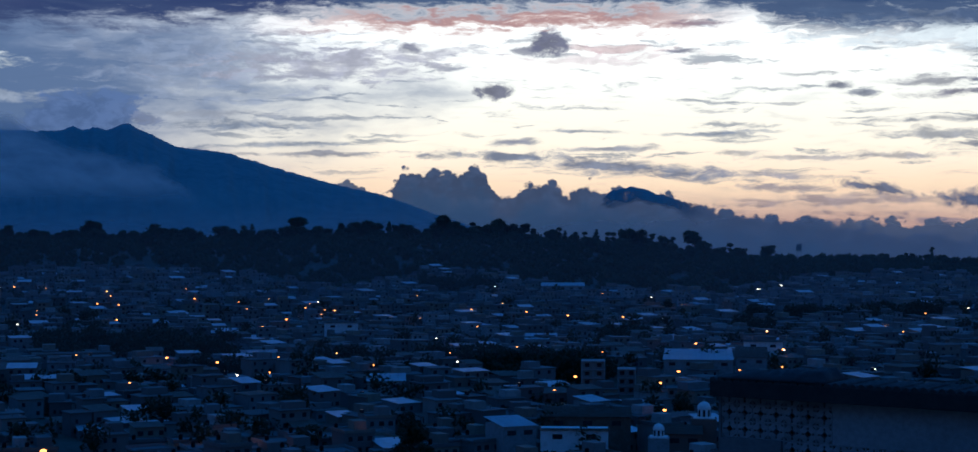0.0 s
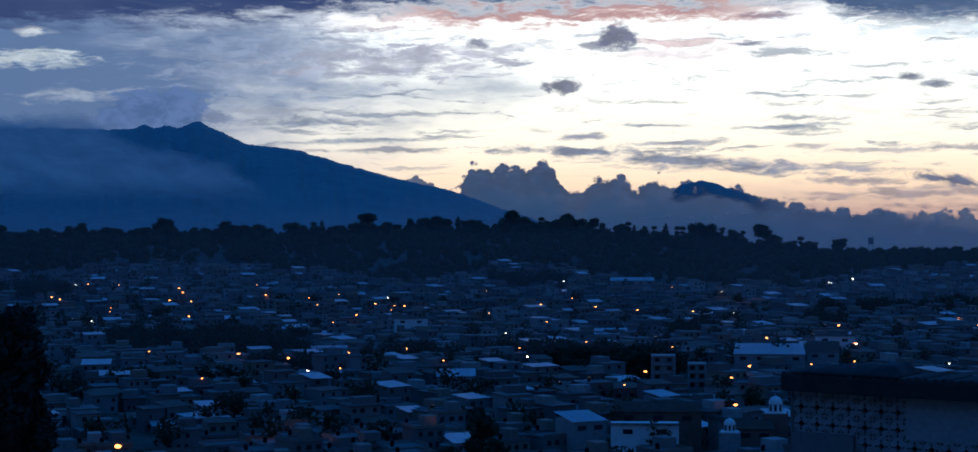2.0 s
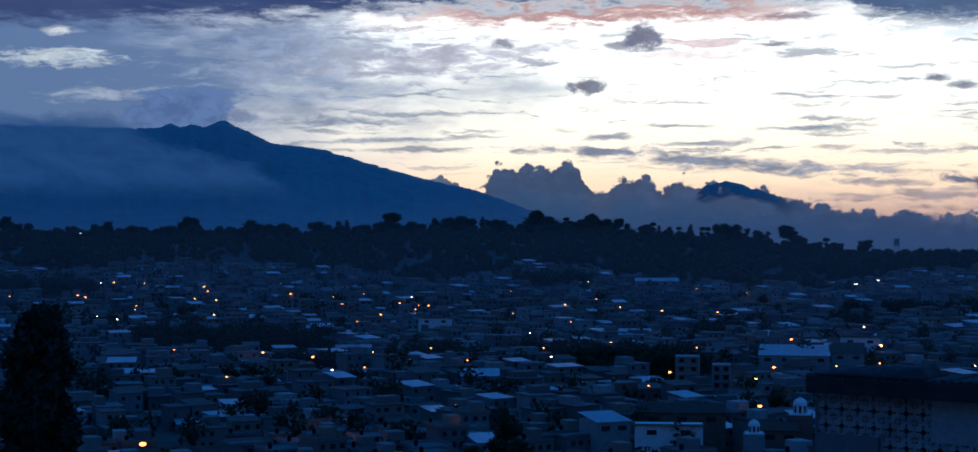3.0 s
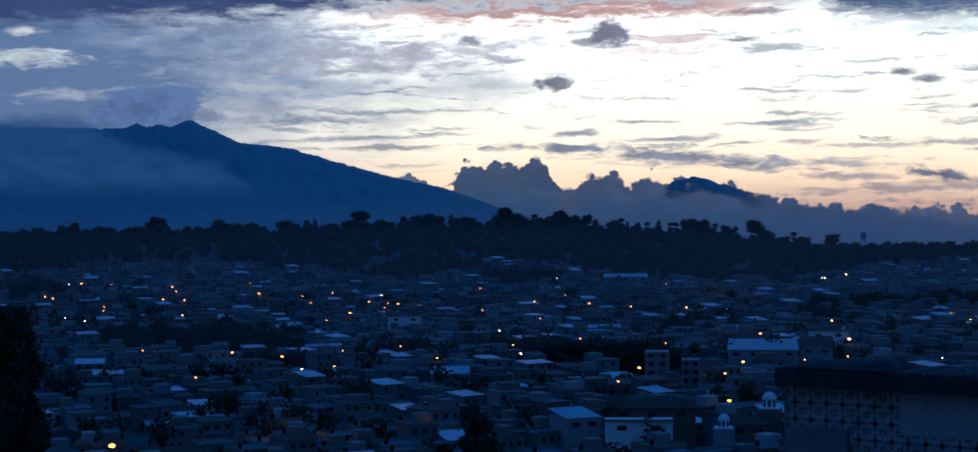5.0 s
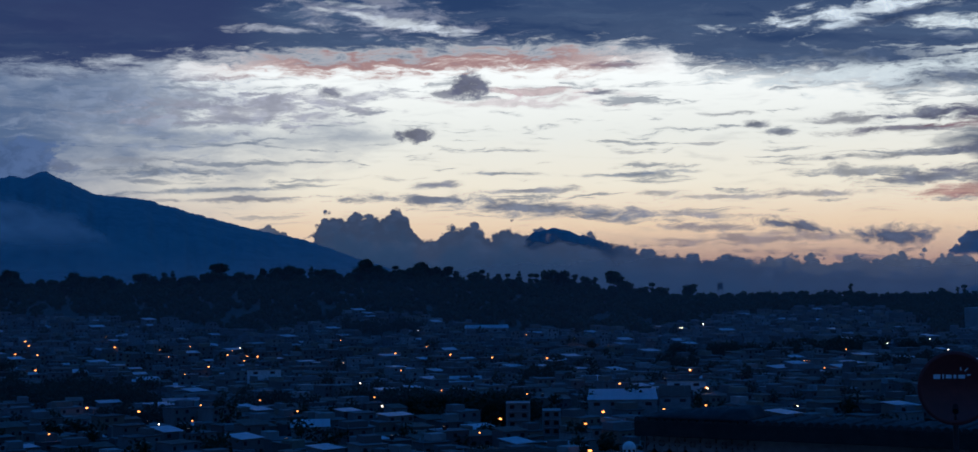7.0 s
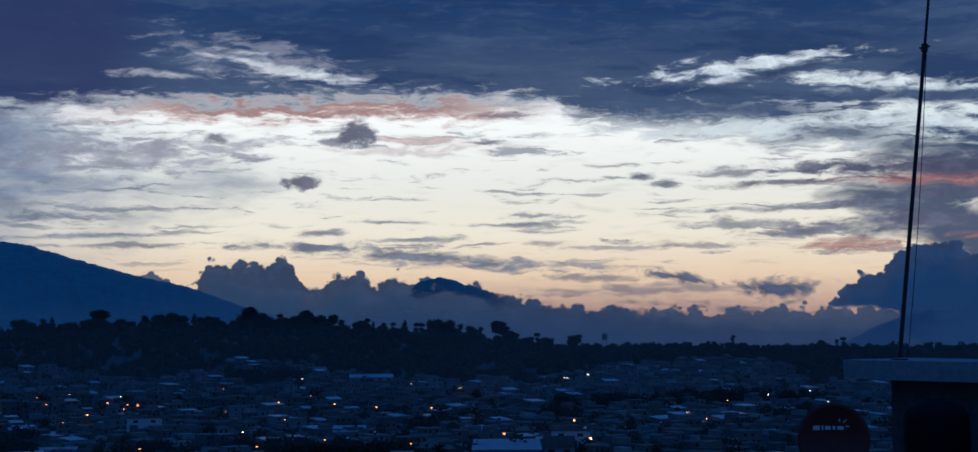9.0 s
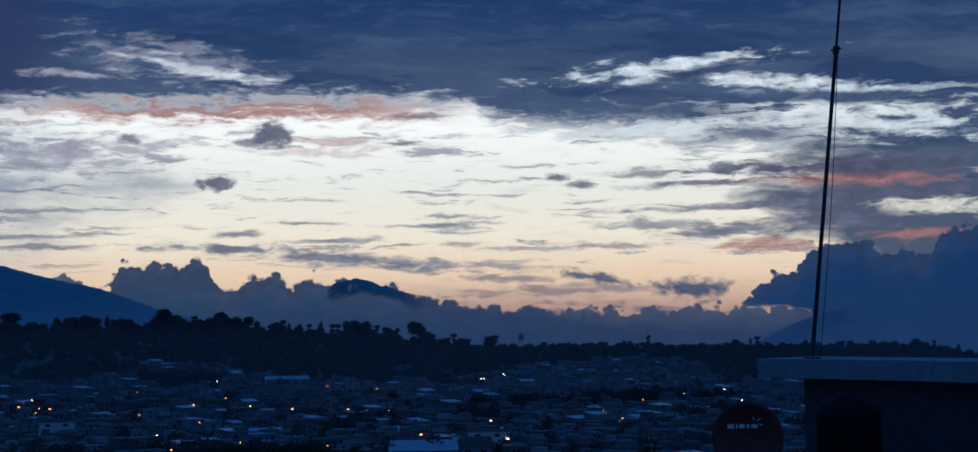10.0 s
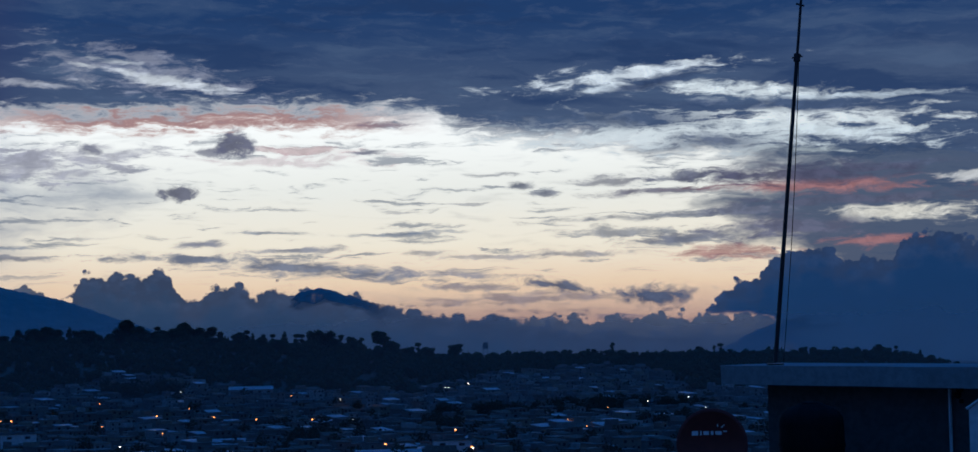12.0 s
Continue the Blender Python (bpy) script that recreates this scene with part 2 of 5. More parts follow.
# rents in the deck
sky = cloud(sky, -0.9, 8.75, 2.7, 0.50, (0.30, 0.33, 0.44), 0.8, 1.8, (1.6, 0.1), lean=-9)
sky = cloud(sky, -0.2, 8.45, 1.9, 0.16, (0.72, 0.78, 0.84), 0.9, 1.5, (1.6, 0.1), lean=-9)
sky = cloud(sky, -1.9, 9.1, 0.9, 0.12, (0.62, 0.68, 0.75), 0.8, 1.5, (1.6, 0.1), lean=-12)
sky = cloud(sky, -4.2, 8.3, 1.5, 0.10, (0.55, 0.58, 0.66), 0.7, 1.5, (1.6, 0.1))
sky = cloud(sky, 20.6, 6.75, 4.4, 0.36, BRIGHT, 0.95, 1.6, (1.5, 0.2))
sky = cloud(sky, 16.2, 6.35, 3.2, 0.30, BRIGHT, 0.9, 1.6, (1.6, 0.1))
sky = cloud(sky, 15.6, 8.5, 3.0, 0.22, (0.80, 0.90, 0.98), 0.95, 1.7, (1.6, 0.1), lean=5)
sky = cloud(sky, 19.6, 7.85, 2.8, 0.22, (0.85, 0.95, 1.0), 0.95, 1.6, (1.6, 0.1), lean=-4)
sky = cloud(sky, 14.7, 8.0, 0.9, 0.14, (0.75, 0.86, 0.95), 0.85, 1.4, (1.6, 0.1), lean=10)
sky = cloud(sky, 23.4, 7.5, 2.2, 0.10, (0.55, 0.65, 0.74), 0.8, 1.5, (1.6, 0.1))
sky = cloud(sky, 18.6, 6.45, 5.2, 0.50, (0.80, 0.90, 0.95), 0.85, 1.9, (1.6, 0.1), lean=-1)
sky = cloud(sky, 23.2, 6.25, 2.4, 0.30, (0.70, 0.80, 0.86), 0.85, 1.7, (1.6, 0.1), lean=-3)
sky = cloud(sky, 16.6, 8.22, 1.7, 0.17, (0.035, 0.065, 0.15), 0.95, 0.9, lean=9)
sky = cloud(sky, 15.4, 6.95, 3.2, 0.24, (0.075, 0.115, 0.21), 0.9, 1.5, (1.6, 0.1), lean=-2)
sky = cloud(sky, 21.4, 7.25, 3.0, 0.16, (0.07, 0.11, 0.21), 0.85, 1.5, (1.6, 0.1), lean=-3)
sky = cloud(sky, 18.6, 6.2, 1.3, 0.26, (0.085, 0.12, 0.21), 0.9, 1.3)
sky = cloud(sky, 21.6, 5.75, 1.2, 0.14, (0.45, 0.52, 0.55), 0.7, 1.5, (1.6, 0.1))


# murk and heaped clouds along the horizon
def billow(scale, seed):
    cells = S.put("ShaderNodeTexVoronoi", S.xyz(azim_true, S.math("MULTIPLY", elev_true, 1.15), seed), feature="SMOOTH_F1")
    cells.inputs["Scale"].default_value, cells.inputs["Smoothness"].default_value = scale, 0.25
    return S.math("SUBTRACT", 0.42, cells.outputs["Distance"])


lumps = S.math("MULTIPLY_ADD", billow(1.7, 4.0), 0.55, S.math("MULTIPLY_ADD", billow(4.2, 2.0), 0.26, S.math("MULTIPLY", billow(9.0, 7.0), 0.08)))
puffs = S.noise(S.xyz(S.math("MULTIPLY", azim_true, 1.1), S.math("MULTIPLY", elev_true, 1.6), 3.0), 1.4, 8.0, 0.6)
lumps = S.math("MULTIPLY_ADD", S.math("SUBTRACT", puffs, 0.5), 0.35, lumps)


def bank(sky, tops, rim, deep, depth, soft, floor=None, density=1.0):
    """Heaped clouds whose billowing tops follow a line; greyer at the rim, bluer deep below it."""
    swung = S.math("MULTIPLY_ADD", S.math("SUBTRACT", puffs, 0.5), 0.5, azim_true)
    below = S.math("ADD", S.math("SUBTRACT", S.line(swung, tops), elev_true), S.math("SUBTRACT", lumps, -0.03))
    colour = S.mix(S.span(below, 0.0, depth), rim, deep)
    colour = S.mix(S.math("MULTIPLY", S.span(puffs, 0.42, 0.66), S.span(below, 1.4 * depth, 0.1, 0.0, 0.5)), colour, tuple(1.35 * c for c in rim))
    colour = S.mix(S.math("MULTIPLY", S.span(lumps, 0.02, -0.14), S.span(below, depth, 0.0, 0.0, 0.45)), colour, tuple(0.72 * c for c in rim))
    mask = S.math("MULTIPLY", S.span(below, -soft, soft), density)
    if floor:
        up = S.math("SUBTRACT", S.math("MULTIPLY_ADD", S.math("SUBTRACT", wisp, 0.5), 0.5, elev_true), S.line(azim_true, floor))
        mask = S.math("MULTIPLY", mask, S.span(up, -0.12, 0.12))
    return S.mix(mask, sky, colour)


MURK, BANK, STORM = (0.075, 0.105, 0.19), (0.055, 0.083, 0.160), (0.012, 0.052, 0.160)
sky = cloud(sky, 6.0, -0.9, 14.0, 1.15, MURK, 0.9, 0.8, (1.2, 0.6))
sky = bank(sky, [(-5.6, 0.6), (-5.3, 1.35), (-4.9, 1.62), (-4.3, 1.4), (-3.9, 0.6), (-3.7, 0.2)], (0.10, 0.125, 0.195), BANK, 0.8, 0.05)
sky = bank(sky, [(-6.0, -0.6), (-3.9, 0.6), (-3.45, 1.25), (-3.01, 1.9), (-2.69, 1.98), (-1.61, 1.85), (-0.5, 2.02), (-0.1, 1.78), (0.33, 1.11), (0.76, 1.06), (1.29, 1.53), (2.26, 1.48), (2.58, 1.1),
                 (3.01, 1.48), (3.43, 1.58), (3.8, 1.26), (4.5, 1.24), (5.66, 1.18), (6.1, 1.10), (6.39, 0.92), (7.96, 0.58), (9.41, 0.22), (9.92, 0.36), (10.3, 0.2), (11.0, 0.42), (11.6, 0.08), (13.6, -0.3), (15.7, -0.35), (18.9, -0.5), (24, -0.6)],
           BANK, (0.034, 0.074, 0.160), 1.3, 0.07)
sky = bank(sky, [(17.8, 0.0), (18.37, 0.35), (18.93, 1.15), (19.57, 1.38), (20.0, 1.6), (20.3, 1.95), (20.75, 2.2), (21.8, 2.52), (22.32, 2.46), (22.72, 2.08), (23.44, 2.16), (24.46, 2.0), (24.75, 2.62), (25.71, 2.92), (26.42, 2.98), (26.85, 2.66), (28.5, 2.4), (32, 2.7), (38, 1.5), (46, -0.5)],
           (0.034, 0.068, 0.165), STORM, 1.1, 0.06, [(17, 0.2), (19.6, 0.22), (20.5, 0.0), (21.2, -1.0), (22, -3.0), (50, -3.0)])
background = S.put("ShaderNodeBackground", sky, 1.0)
S.put("ShaderNodeOutputWorld", background.outputs[0])
# ---- materials ----
def material(name, paint, rough=0.85, grain=None, spots=None, bump=0.0, bump_scale=8.0, metal=0.0, random_value=0.0, mix_spots=0.5, scale=1.0):
    """A surface of one paint with fine grain, larger stains and relief, at sizes in metres."""
    m = bpy.data.materials.new(name)
    m.use_nodes = True
    n = Nodes(m.node_tree)
    place = n.put("ShaderNodeTexCoord").outputs["Object"]
    if grain is None:
        grain = tuple(c * 0.72 for c in paint)
    colour = n.mix(n.span(n.noise(place, 9.0 * scale, 6.0, 0.65), 0.38, 0.66), paint, grain)
    if spots:
        colour = n.mix(n.math("MULTIPLY", n.span(n.noise(place, 0.7 * scale, 5.0, 0.6), 0.46, 0.66), mix_spots), colour, spots)
    if random_value:
        pick = n.put("ShaderNodeObjectInfo").outputs["Random"]
        hsv = n.put("ShaderNodeHueSaturation", 0.5, 1.0, n.span(pick, 0, 1, 1 - random_value, 1 + random_value, kind="LINEAR"), 1.0, colour)
        colour = hsv.outputs[0]
    b = n.put("ShaderNodeBsdfPrincipled")
    n.feed(b.inputs["Base Color"], colour)
    n.feed(b.inputs["Metallic"], metal)
    n.feed(b.inputs["Roughness"], n.span(n.noise(place, 3.0 * scale, 4.0), 0.3, 0.7, rough * 0.8, min(1.0, rough * 1.15)))
    if bump:
        bm_node = n.put("ShaderNodeBump", bump, 0.02)
        n.feed(bm_node.inputs["Height"], n.noise(place, bump_scale, 6.0, 0.6))
        n.feed(b.inputs["Normal"], bm_node.outputs[0])
    n.put("ShaderNodeOutputMaterial", b.outputs[0])
    return m


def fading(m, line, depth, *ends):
    """Cloud haze put into transparency: clear below the skyline, and past the azimuths in ends."""
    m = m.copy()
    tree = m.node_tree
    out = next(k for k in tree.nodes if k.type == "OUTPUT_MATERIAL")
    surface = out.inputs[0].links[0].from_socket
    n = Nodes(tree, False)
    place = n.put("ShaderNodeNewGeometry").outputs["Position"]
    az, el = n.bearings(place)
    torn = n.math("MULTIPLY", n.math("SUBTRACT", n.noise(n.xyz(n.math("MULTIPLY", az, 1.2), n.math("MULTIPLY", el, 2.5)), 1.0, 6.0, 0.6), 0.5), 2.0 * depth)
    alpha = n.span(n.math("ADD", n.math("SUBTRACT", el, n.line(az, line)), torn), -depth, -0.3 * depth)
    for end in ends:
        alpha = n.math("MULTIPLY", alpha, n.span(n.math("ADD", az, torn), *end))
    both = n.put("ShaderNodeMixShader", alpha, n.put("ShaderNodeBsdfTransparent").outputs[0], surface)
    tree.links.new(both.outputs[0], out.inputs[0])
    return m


def mist_material(name, tops, paint, veil):
    """Mist on a mountainside: dense under a torn upper line, thinning out downwards."""
    m = bpy.data.materials.new(name)
    m.use_nodes = True
    n = Nodes(m.node_tree)
    place = n.put("ShaderNodeNewGeometry").outputs["Position"]
    az, el = n.bearings(place)
    flat = n.xyz(n.math("MULTIPLY_ADD", el, 0.4, n.math("MULTIPLY", az, 0.55)), n.math("MULTIPLY", el, 1.1))
    torn = n.noise(flat, 1.0, 8.0, 0.58, 0.3)
    below = n.math("SUBTRACT", n.line(az, tops), n.math("MULTIPLY_ADD", n.math("SUBTRACT", torn, 0.5), 1.5, el))
    alpha = n.math("MULTIPLY", n.span(below, -0.05, 0.55), n.span(el, 0.6, 1.7))
    alpha = n.math("MULTIPLY", alpha, n.span(torn, 0.25, 0.65, 0.55 * veil, veil))
    b1, b2 = n.put("ShaderNodeBsdfDiffuse", (*paint, 1.0)), n.put("ShaderNodeBsdfTranslucent", (*paint, 1.0))
    body = n.put("ShaderNodeMixShader", 0.12, b1.outputs[0], b2.outputs[0])
    both = n.put("ShaderNodeMixShader", alpha, n.put("ShaderNodeBsdfTransparent").outputs[0], body.outputs[0])
    n.put("ShaderNodeOutputMaterial", both.outputs[0])
    return m


def haze_material(name, paint, fade=None, veil=1.0, stretch=90.0):
    """Haze sheet: matt white-grey, partly see-through, thinning out (fade: from height, to height)."""
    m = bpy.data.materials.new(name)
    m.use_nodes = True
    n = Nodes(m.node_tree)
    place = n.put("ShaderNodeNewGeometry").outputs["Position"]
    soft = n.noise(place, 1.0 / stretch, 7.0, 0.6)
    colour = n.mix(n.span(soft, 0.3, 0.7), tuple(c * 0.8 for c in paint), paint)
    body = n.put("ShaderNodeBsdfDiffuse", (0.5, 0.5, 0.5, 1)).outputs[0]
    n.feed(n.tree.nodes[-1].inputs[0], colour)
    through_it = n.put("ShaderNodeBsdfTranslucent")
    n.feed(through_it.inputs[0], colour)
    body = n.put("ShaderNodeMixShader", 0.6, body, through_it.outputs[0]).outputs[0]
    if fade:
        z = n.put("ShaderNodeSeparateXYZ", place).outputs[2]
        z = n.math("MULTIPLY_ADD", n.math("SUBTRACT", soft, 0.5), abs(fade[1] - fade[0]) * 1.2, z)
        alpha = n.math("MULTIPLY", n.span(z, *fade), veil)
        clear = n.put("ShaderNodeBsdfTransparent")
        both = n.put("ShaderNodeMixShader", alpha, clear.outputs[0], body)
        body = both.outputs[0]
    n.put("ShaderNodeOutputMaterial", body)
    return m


M_EARTH = material("dark_earth_and_scrub", (0.050, 0.055, 0.038), 0.95, (0.03, 0.04, 0.028), (0.09, 0.075, 0.05), scale=0.06)
# Paler and bluer than forest: aerial haze is mixed into the paint.
M_HAZY_FOREST = material("hazy_far_forest", (0.20, 0.27, 0.27), 0.95, (0.15, 0.22, 0.23), (0.23, 0.29, 0.28), scale=0.004, bump=0.6, bump_scale=0.02)


# ---- ground, mountains, low cloud ----
TREELINE = [(-40, 0.1), (-19.5, 0.14), (-15, 0.13), (-10, 0.02), (-5.7, 0.2), (-0.3, 0.2), (3.3, -0.04), (7, -0.44), (10.4, -0.82), (14.5, -0.86), (21.5, -0.92), (24, -0.9), (27, -1.5), (40, -1.6)]
TREE_AZ, TREE_EL = [p[0] for p in TREELINE], [p[1] for p in TREELINE]


def ground_height(x, y):
    d, a = math.hypot(x, y), math.degrees(math.atan2(x, y))
    z = 50.0 * (1 - smooth(25, 330, d))
    if d > 300:
        crest = rise(float(np.interp(a, TREE_AZ, TREE_EL)) - 0.76 + 0.26 * smooth(7, 11, a), 1700)
        z += crest * smooth(850, 1700, d)
        z -= 70 * smooth(1800, 3200, d)
        z += 4.0 * (noise.noise(Vector((x / 240, y / 240, 0.3)))) * smooth(300, 700, d) * (1 - smooth(1400, 1650, d))
    return z


def link_mesh(name, verts, faces, mat, soft=False):
    me = bpy.data.meshes.new(name)
    me.from_pydata(verts, [], faces)
    me.materials.append(mat)
    if soft:
        me.polygons.foreach_set("use_smooth", [True] * len(me.polygons))
    return new(name, me)


def polar_sheet(name, azs, ds, height, mat):
    vs = [(math.sin(radians(a)) * d, math.cos(radians(a)) * d, height(a, d)) for d in ds for a in azs]
    n = len(azs)
    fs = [(j * n + i, j * n + i + 1, (j + 1) * n + i + 1, (j + 1) * n + i) for j in range(len(ds) - 1) for i in range(n - 1)]
    return link_mesh(name, vs, fs, mat, True)


ground = polar_sheet("ground", np.linspace(-180, 180, 481), [0.1, 10, 25] + list(np.geomspace(40, 4900, 120)),
                     lambda a, d: ground_height(d * math.sin(radians(a)), d * math.cos(radians(a))), M_EARTH)
tagged(ground, "dark hillside and valley ground with scrub", "ground", kind="structure")


def mountain(name, label, line, near, crest, far, rough, seed, azs, mat=None):
    """A mountain whose skyline follows line: (azimuth, elevation)."""
    def height(a, d):
        el = np.interp(a, [p[0] for p in line], [p[1] for p in line])
        el += rough * (noise.fractal(Vector((a * 2.2, seed, 0)), 0.7, 2.0, 6) + 0.5 * noise.noise(Vector((a * 9.0, seed, 4))))
        up = smooth(near, crest, d) ** 0.8
        gully = 1 - 0.10 * abs(noise.fractal(Vector((a * 0.9 + seed, d / 900, 2)), 0.8, 2.0, 5)) * 4 * up * (1 - up)
        return -40 + (rise(el, crest) + 40) * up * gully * (1 - 0.4 * smooth(crest, far, d))
    ob = polar_sheet(name, azs, np.concatenate([np.linspace(near, crest, 40), np.linspace(crest, far, 5)[1:]]), height, mat or M_HAZY_FOREST)
    return tagged(ob, label, "mountain", kind="structure")


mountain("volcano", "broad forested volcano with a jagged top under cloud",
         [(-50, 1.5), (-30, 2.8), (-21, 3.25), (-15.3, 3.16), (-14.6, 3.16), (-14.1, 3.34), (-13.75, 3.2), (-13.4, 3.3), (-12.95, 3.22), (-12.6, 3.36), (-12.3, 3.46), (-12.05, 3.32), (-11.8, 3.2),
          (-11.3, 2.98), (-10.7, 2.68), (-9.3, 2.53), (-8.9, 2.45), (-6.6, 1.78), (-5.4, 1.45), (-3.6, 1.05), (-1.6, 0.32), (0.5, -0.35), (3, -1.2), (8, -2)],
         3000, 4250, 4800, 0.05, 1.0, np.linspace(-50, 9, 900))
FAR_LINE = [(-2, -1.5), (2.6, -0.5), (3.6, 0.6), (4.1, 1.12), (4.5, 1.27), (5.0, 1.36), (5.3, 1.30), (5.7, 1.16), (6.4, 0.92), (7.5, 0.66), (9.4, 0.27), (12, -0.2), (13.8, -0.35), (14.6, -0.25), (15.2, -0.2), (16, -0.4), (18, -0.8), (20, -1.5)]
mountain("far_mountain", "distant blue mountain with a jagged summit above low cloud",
         FAR_LINE, 4400, 4780, 4900, 0.07, 5.0, np.linspace(-2, 20, 420), fading(M_HAZY_FOREST, FAR_LINE, 0.6, (3.8, 4.3), (8.0, 5.6)))
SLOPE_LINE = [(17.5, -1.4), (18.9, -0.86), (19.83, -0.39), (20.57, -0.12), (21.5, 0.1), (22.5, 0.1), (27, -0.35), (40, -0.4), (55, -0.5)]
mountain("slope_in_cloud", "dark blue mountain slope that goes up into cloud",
         SLOPE_LINE, 3000, 4100, 4600, 0.04, 9.0, np.linspace(17.5, 55, 420), fading(M_HAZY_FOREST, SLOPE_LINE, 3.0, (22.3, 20.2)))

M_MIST = mist_material("mist", [(-40, 3.2), (-26, 3.4), (-19.5, 3.75), (-18.3, 3.85), (-16.05, 3.65), (-15.2, 3.2), (-14.2, 2.75), (-13.4, 2.7), (-12.3, 2.35), (-11.3, 2.05), (-10.4, 1.5), (-9.8, 0.9), (-8, 0.4), (-2, 0.0)], (1.0, 0.95, 0.90), 1.0)
# See-through sheet added to imitate aerial haze over the mountains' feet.
M_HAZE = haze_material("valley_haze_sheet", (0.80, 0.80, 0.80), (rise(1.5, 2950), rise(-1.0, 2950)), 0.50, 300.0)
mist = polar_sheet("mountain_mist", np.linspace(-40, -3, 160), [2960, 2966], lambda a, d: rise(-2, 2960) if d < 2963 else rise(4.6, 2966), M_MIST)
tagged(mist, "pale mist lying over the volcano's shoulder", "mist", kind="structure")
haze = polar_sheet("valley_haze_sheet", np.linspace(-60, 60, 240), [2940, 2950], lambda a, d: rise(-4, 2940) if d < 2945 else rise(3.2, 2950), M_HAZE)
tagged(haze, "thin see-through sheet imitating blue evening haze in the valley", "haze", kind="structure")
# Two more added sheets lift the woods and town with imitated haze.
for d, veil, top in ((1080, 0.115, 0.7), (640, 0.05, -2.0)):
    mat = haze_material("evening_haze", (0.80, 0.83, 0.90), (rise(top, d), rise(top - 1.3, d)), veil, 200.0)
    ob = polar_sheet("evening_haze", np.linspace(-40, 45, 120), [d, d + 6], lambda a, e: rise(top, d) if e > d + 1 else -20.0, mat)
    tagged(ob, "faint see-through sheet imitating evening haze over the town", "haze", kind="structure")
# ---- trees ----
M_BARK = material("bark", (0.07, 0.055, 0.04), 0.95, (0.04, 0.03, 0.025), bump=0.6, bump_scale=6.0)
M_LEAF = material("dark_leaves", (0.035, 0.055, 0.025), 0.8, (0.025, 0.042, 0.02), (0.05, 0.06, 0.03), random_value=0.3, scale=0.3)
M_CYPRESS = material("cypress_leaves", (0.012, 0.020, 0.010), 0.95, (0.009, 0.015, 0.008), (0.016, 0.022, 0.011), scale=0.5)


def leafy_light(m):
    """Leaves let some of the light through."""
    tree = m.node_tree
    b = next(k for k in tree.nodes if k.type == "BSDF_PRINCIPLED")
    out = next(k for k in tree.nodes if k.type == "OUTPUT_MATERIAL")
    glow_through, both = tree.nodes.new("ShaderNodeBsdfTranslucent"), tree.nodes.new("ShaderNodeMixShader")
    both.inputs[0].default_value = 0.4
    tree.links.new(b.inputs["Base Color"].links[0].from_socket, glow_through.inputs[0])
    tree.links.new(b.outputs[0], both.inputs[1])
    tree.links.new(glow_through.outputs[0], both.inputs[2])
    tree.links.new(both.outputs[0], out.inputs[0])


leafy_light(M_LEAF)


def part(name, bm, mat, parent=None, label=""):
    """Links a bmesh as one mesh object under a thing or a part."""
    me = bpy.data.meshes.new(name)
    bm.to_mesh(me)
    bm.free()
    me.materials.append(mat)
    ob = new(name, me)
    ob.parent = parent
    return tagged(ob, label)


def shared(name, me, parent, m):
    ob = new(name, me)
    ob.parent, ob.matrix_basis = parent, m
    return ob


def thing(name, label, category, place, turn=0.0, group=""):
    ob = new(name)
    ob.matrix_basis = Matrix.Translation(place) @ Matrix.Rotation(radians(turn), 4, "Z")
    ob.empty_display_size = 0.2
    return tagged(ob, label, category, group)


def box(bm, x0, x1, y0, y1, z0, z1, bevel=0.0):
    got = bmesh.ops.create_cube(bm, size=1.0, matrix=Matrix.Translation(((x0 + x1) / 2, (y0 + y1) / 2, (z0 + z1) / 2)) @ Matrix.Diagonal((x1 - x0, y1 - y0, z1 - z0, 1)))
    if bevel:
        edges = list({e for v in got["verts"] for e in v.link_edges})
        bmesh.ops.bevel(bm, geom=edges, offset=bevel, segments=2, affect="EDGES")
    return bm


def rod(bm, a, b, r0, r1=None, sides=8):
    a, b = Vector(a), Vector(b)
    m = Matrix.Translation((a + b) / 2) @ (b - a).to_track_quat("Z", "Y").to_matrix().to_4x4()
    bmesh.ops.create_cone(bm, cap_ends=True, segments=sides, radius1=r0, radius2=r0 if r1 is None else r1, depth=(b - a).length, matrix=m)
    return bm


def leaves(rng, clumps, count, size):
    """Many small leaf sprays, strewn over clumps: (centre, radii)."""
    vs, fs = [], []
    g = np.random.default_rng(rng.randrange(10 ** 6))
    for c, r in clumps:
        n = g.normal(size=(count, 3))
        n /= np.linalg.norm(n, axis=1)[:, None]
        p = n * (0.45 + 0.62 * g.random((count, 1)) ** 0.6) * np.array(r) + np.array(c)
        u = g.normal(size=(count, 3))
        u /= np.linalg.norm(u, axis=1)[:, None]
        w = np.cross(u, n)
        w /= np.linalg.norm(w, axis=1)[:, None] + 1e-6
        s = size * (0.5 + g.random((count, 1)))
        base = len(vs)
        quad = np.stack([p - u * s, p + w * s * 0.5, p + u * s, p - w * s * 0.5], axis=1).reshape(-1, 3)
        vs += quad.tolist()
        fs += [(base + 4 * i, base + 4 * i + 1, base + 4 * i + 2, base + 4 * i + 3) for i in range(count)]
    return vs, fs


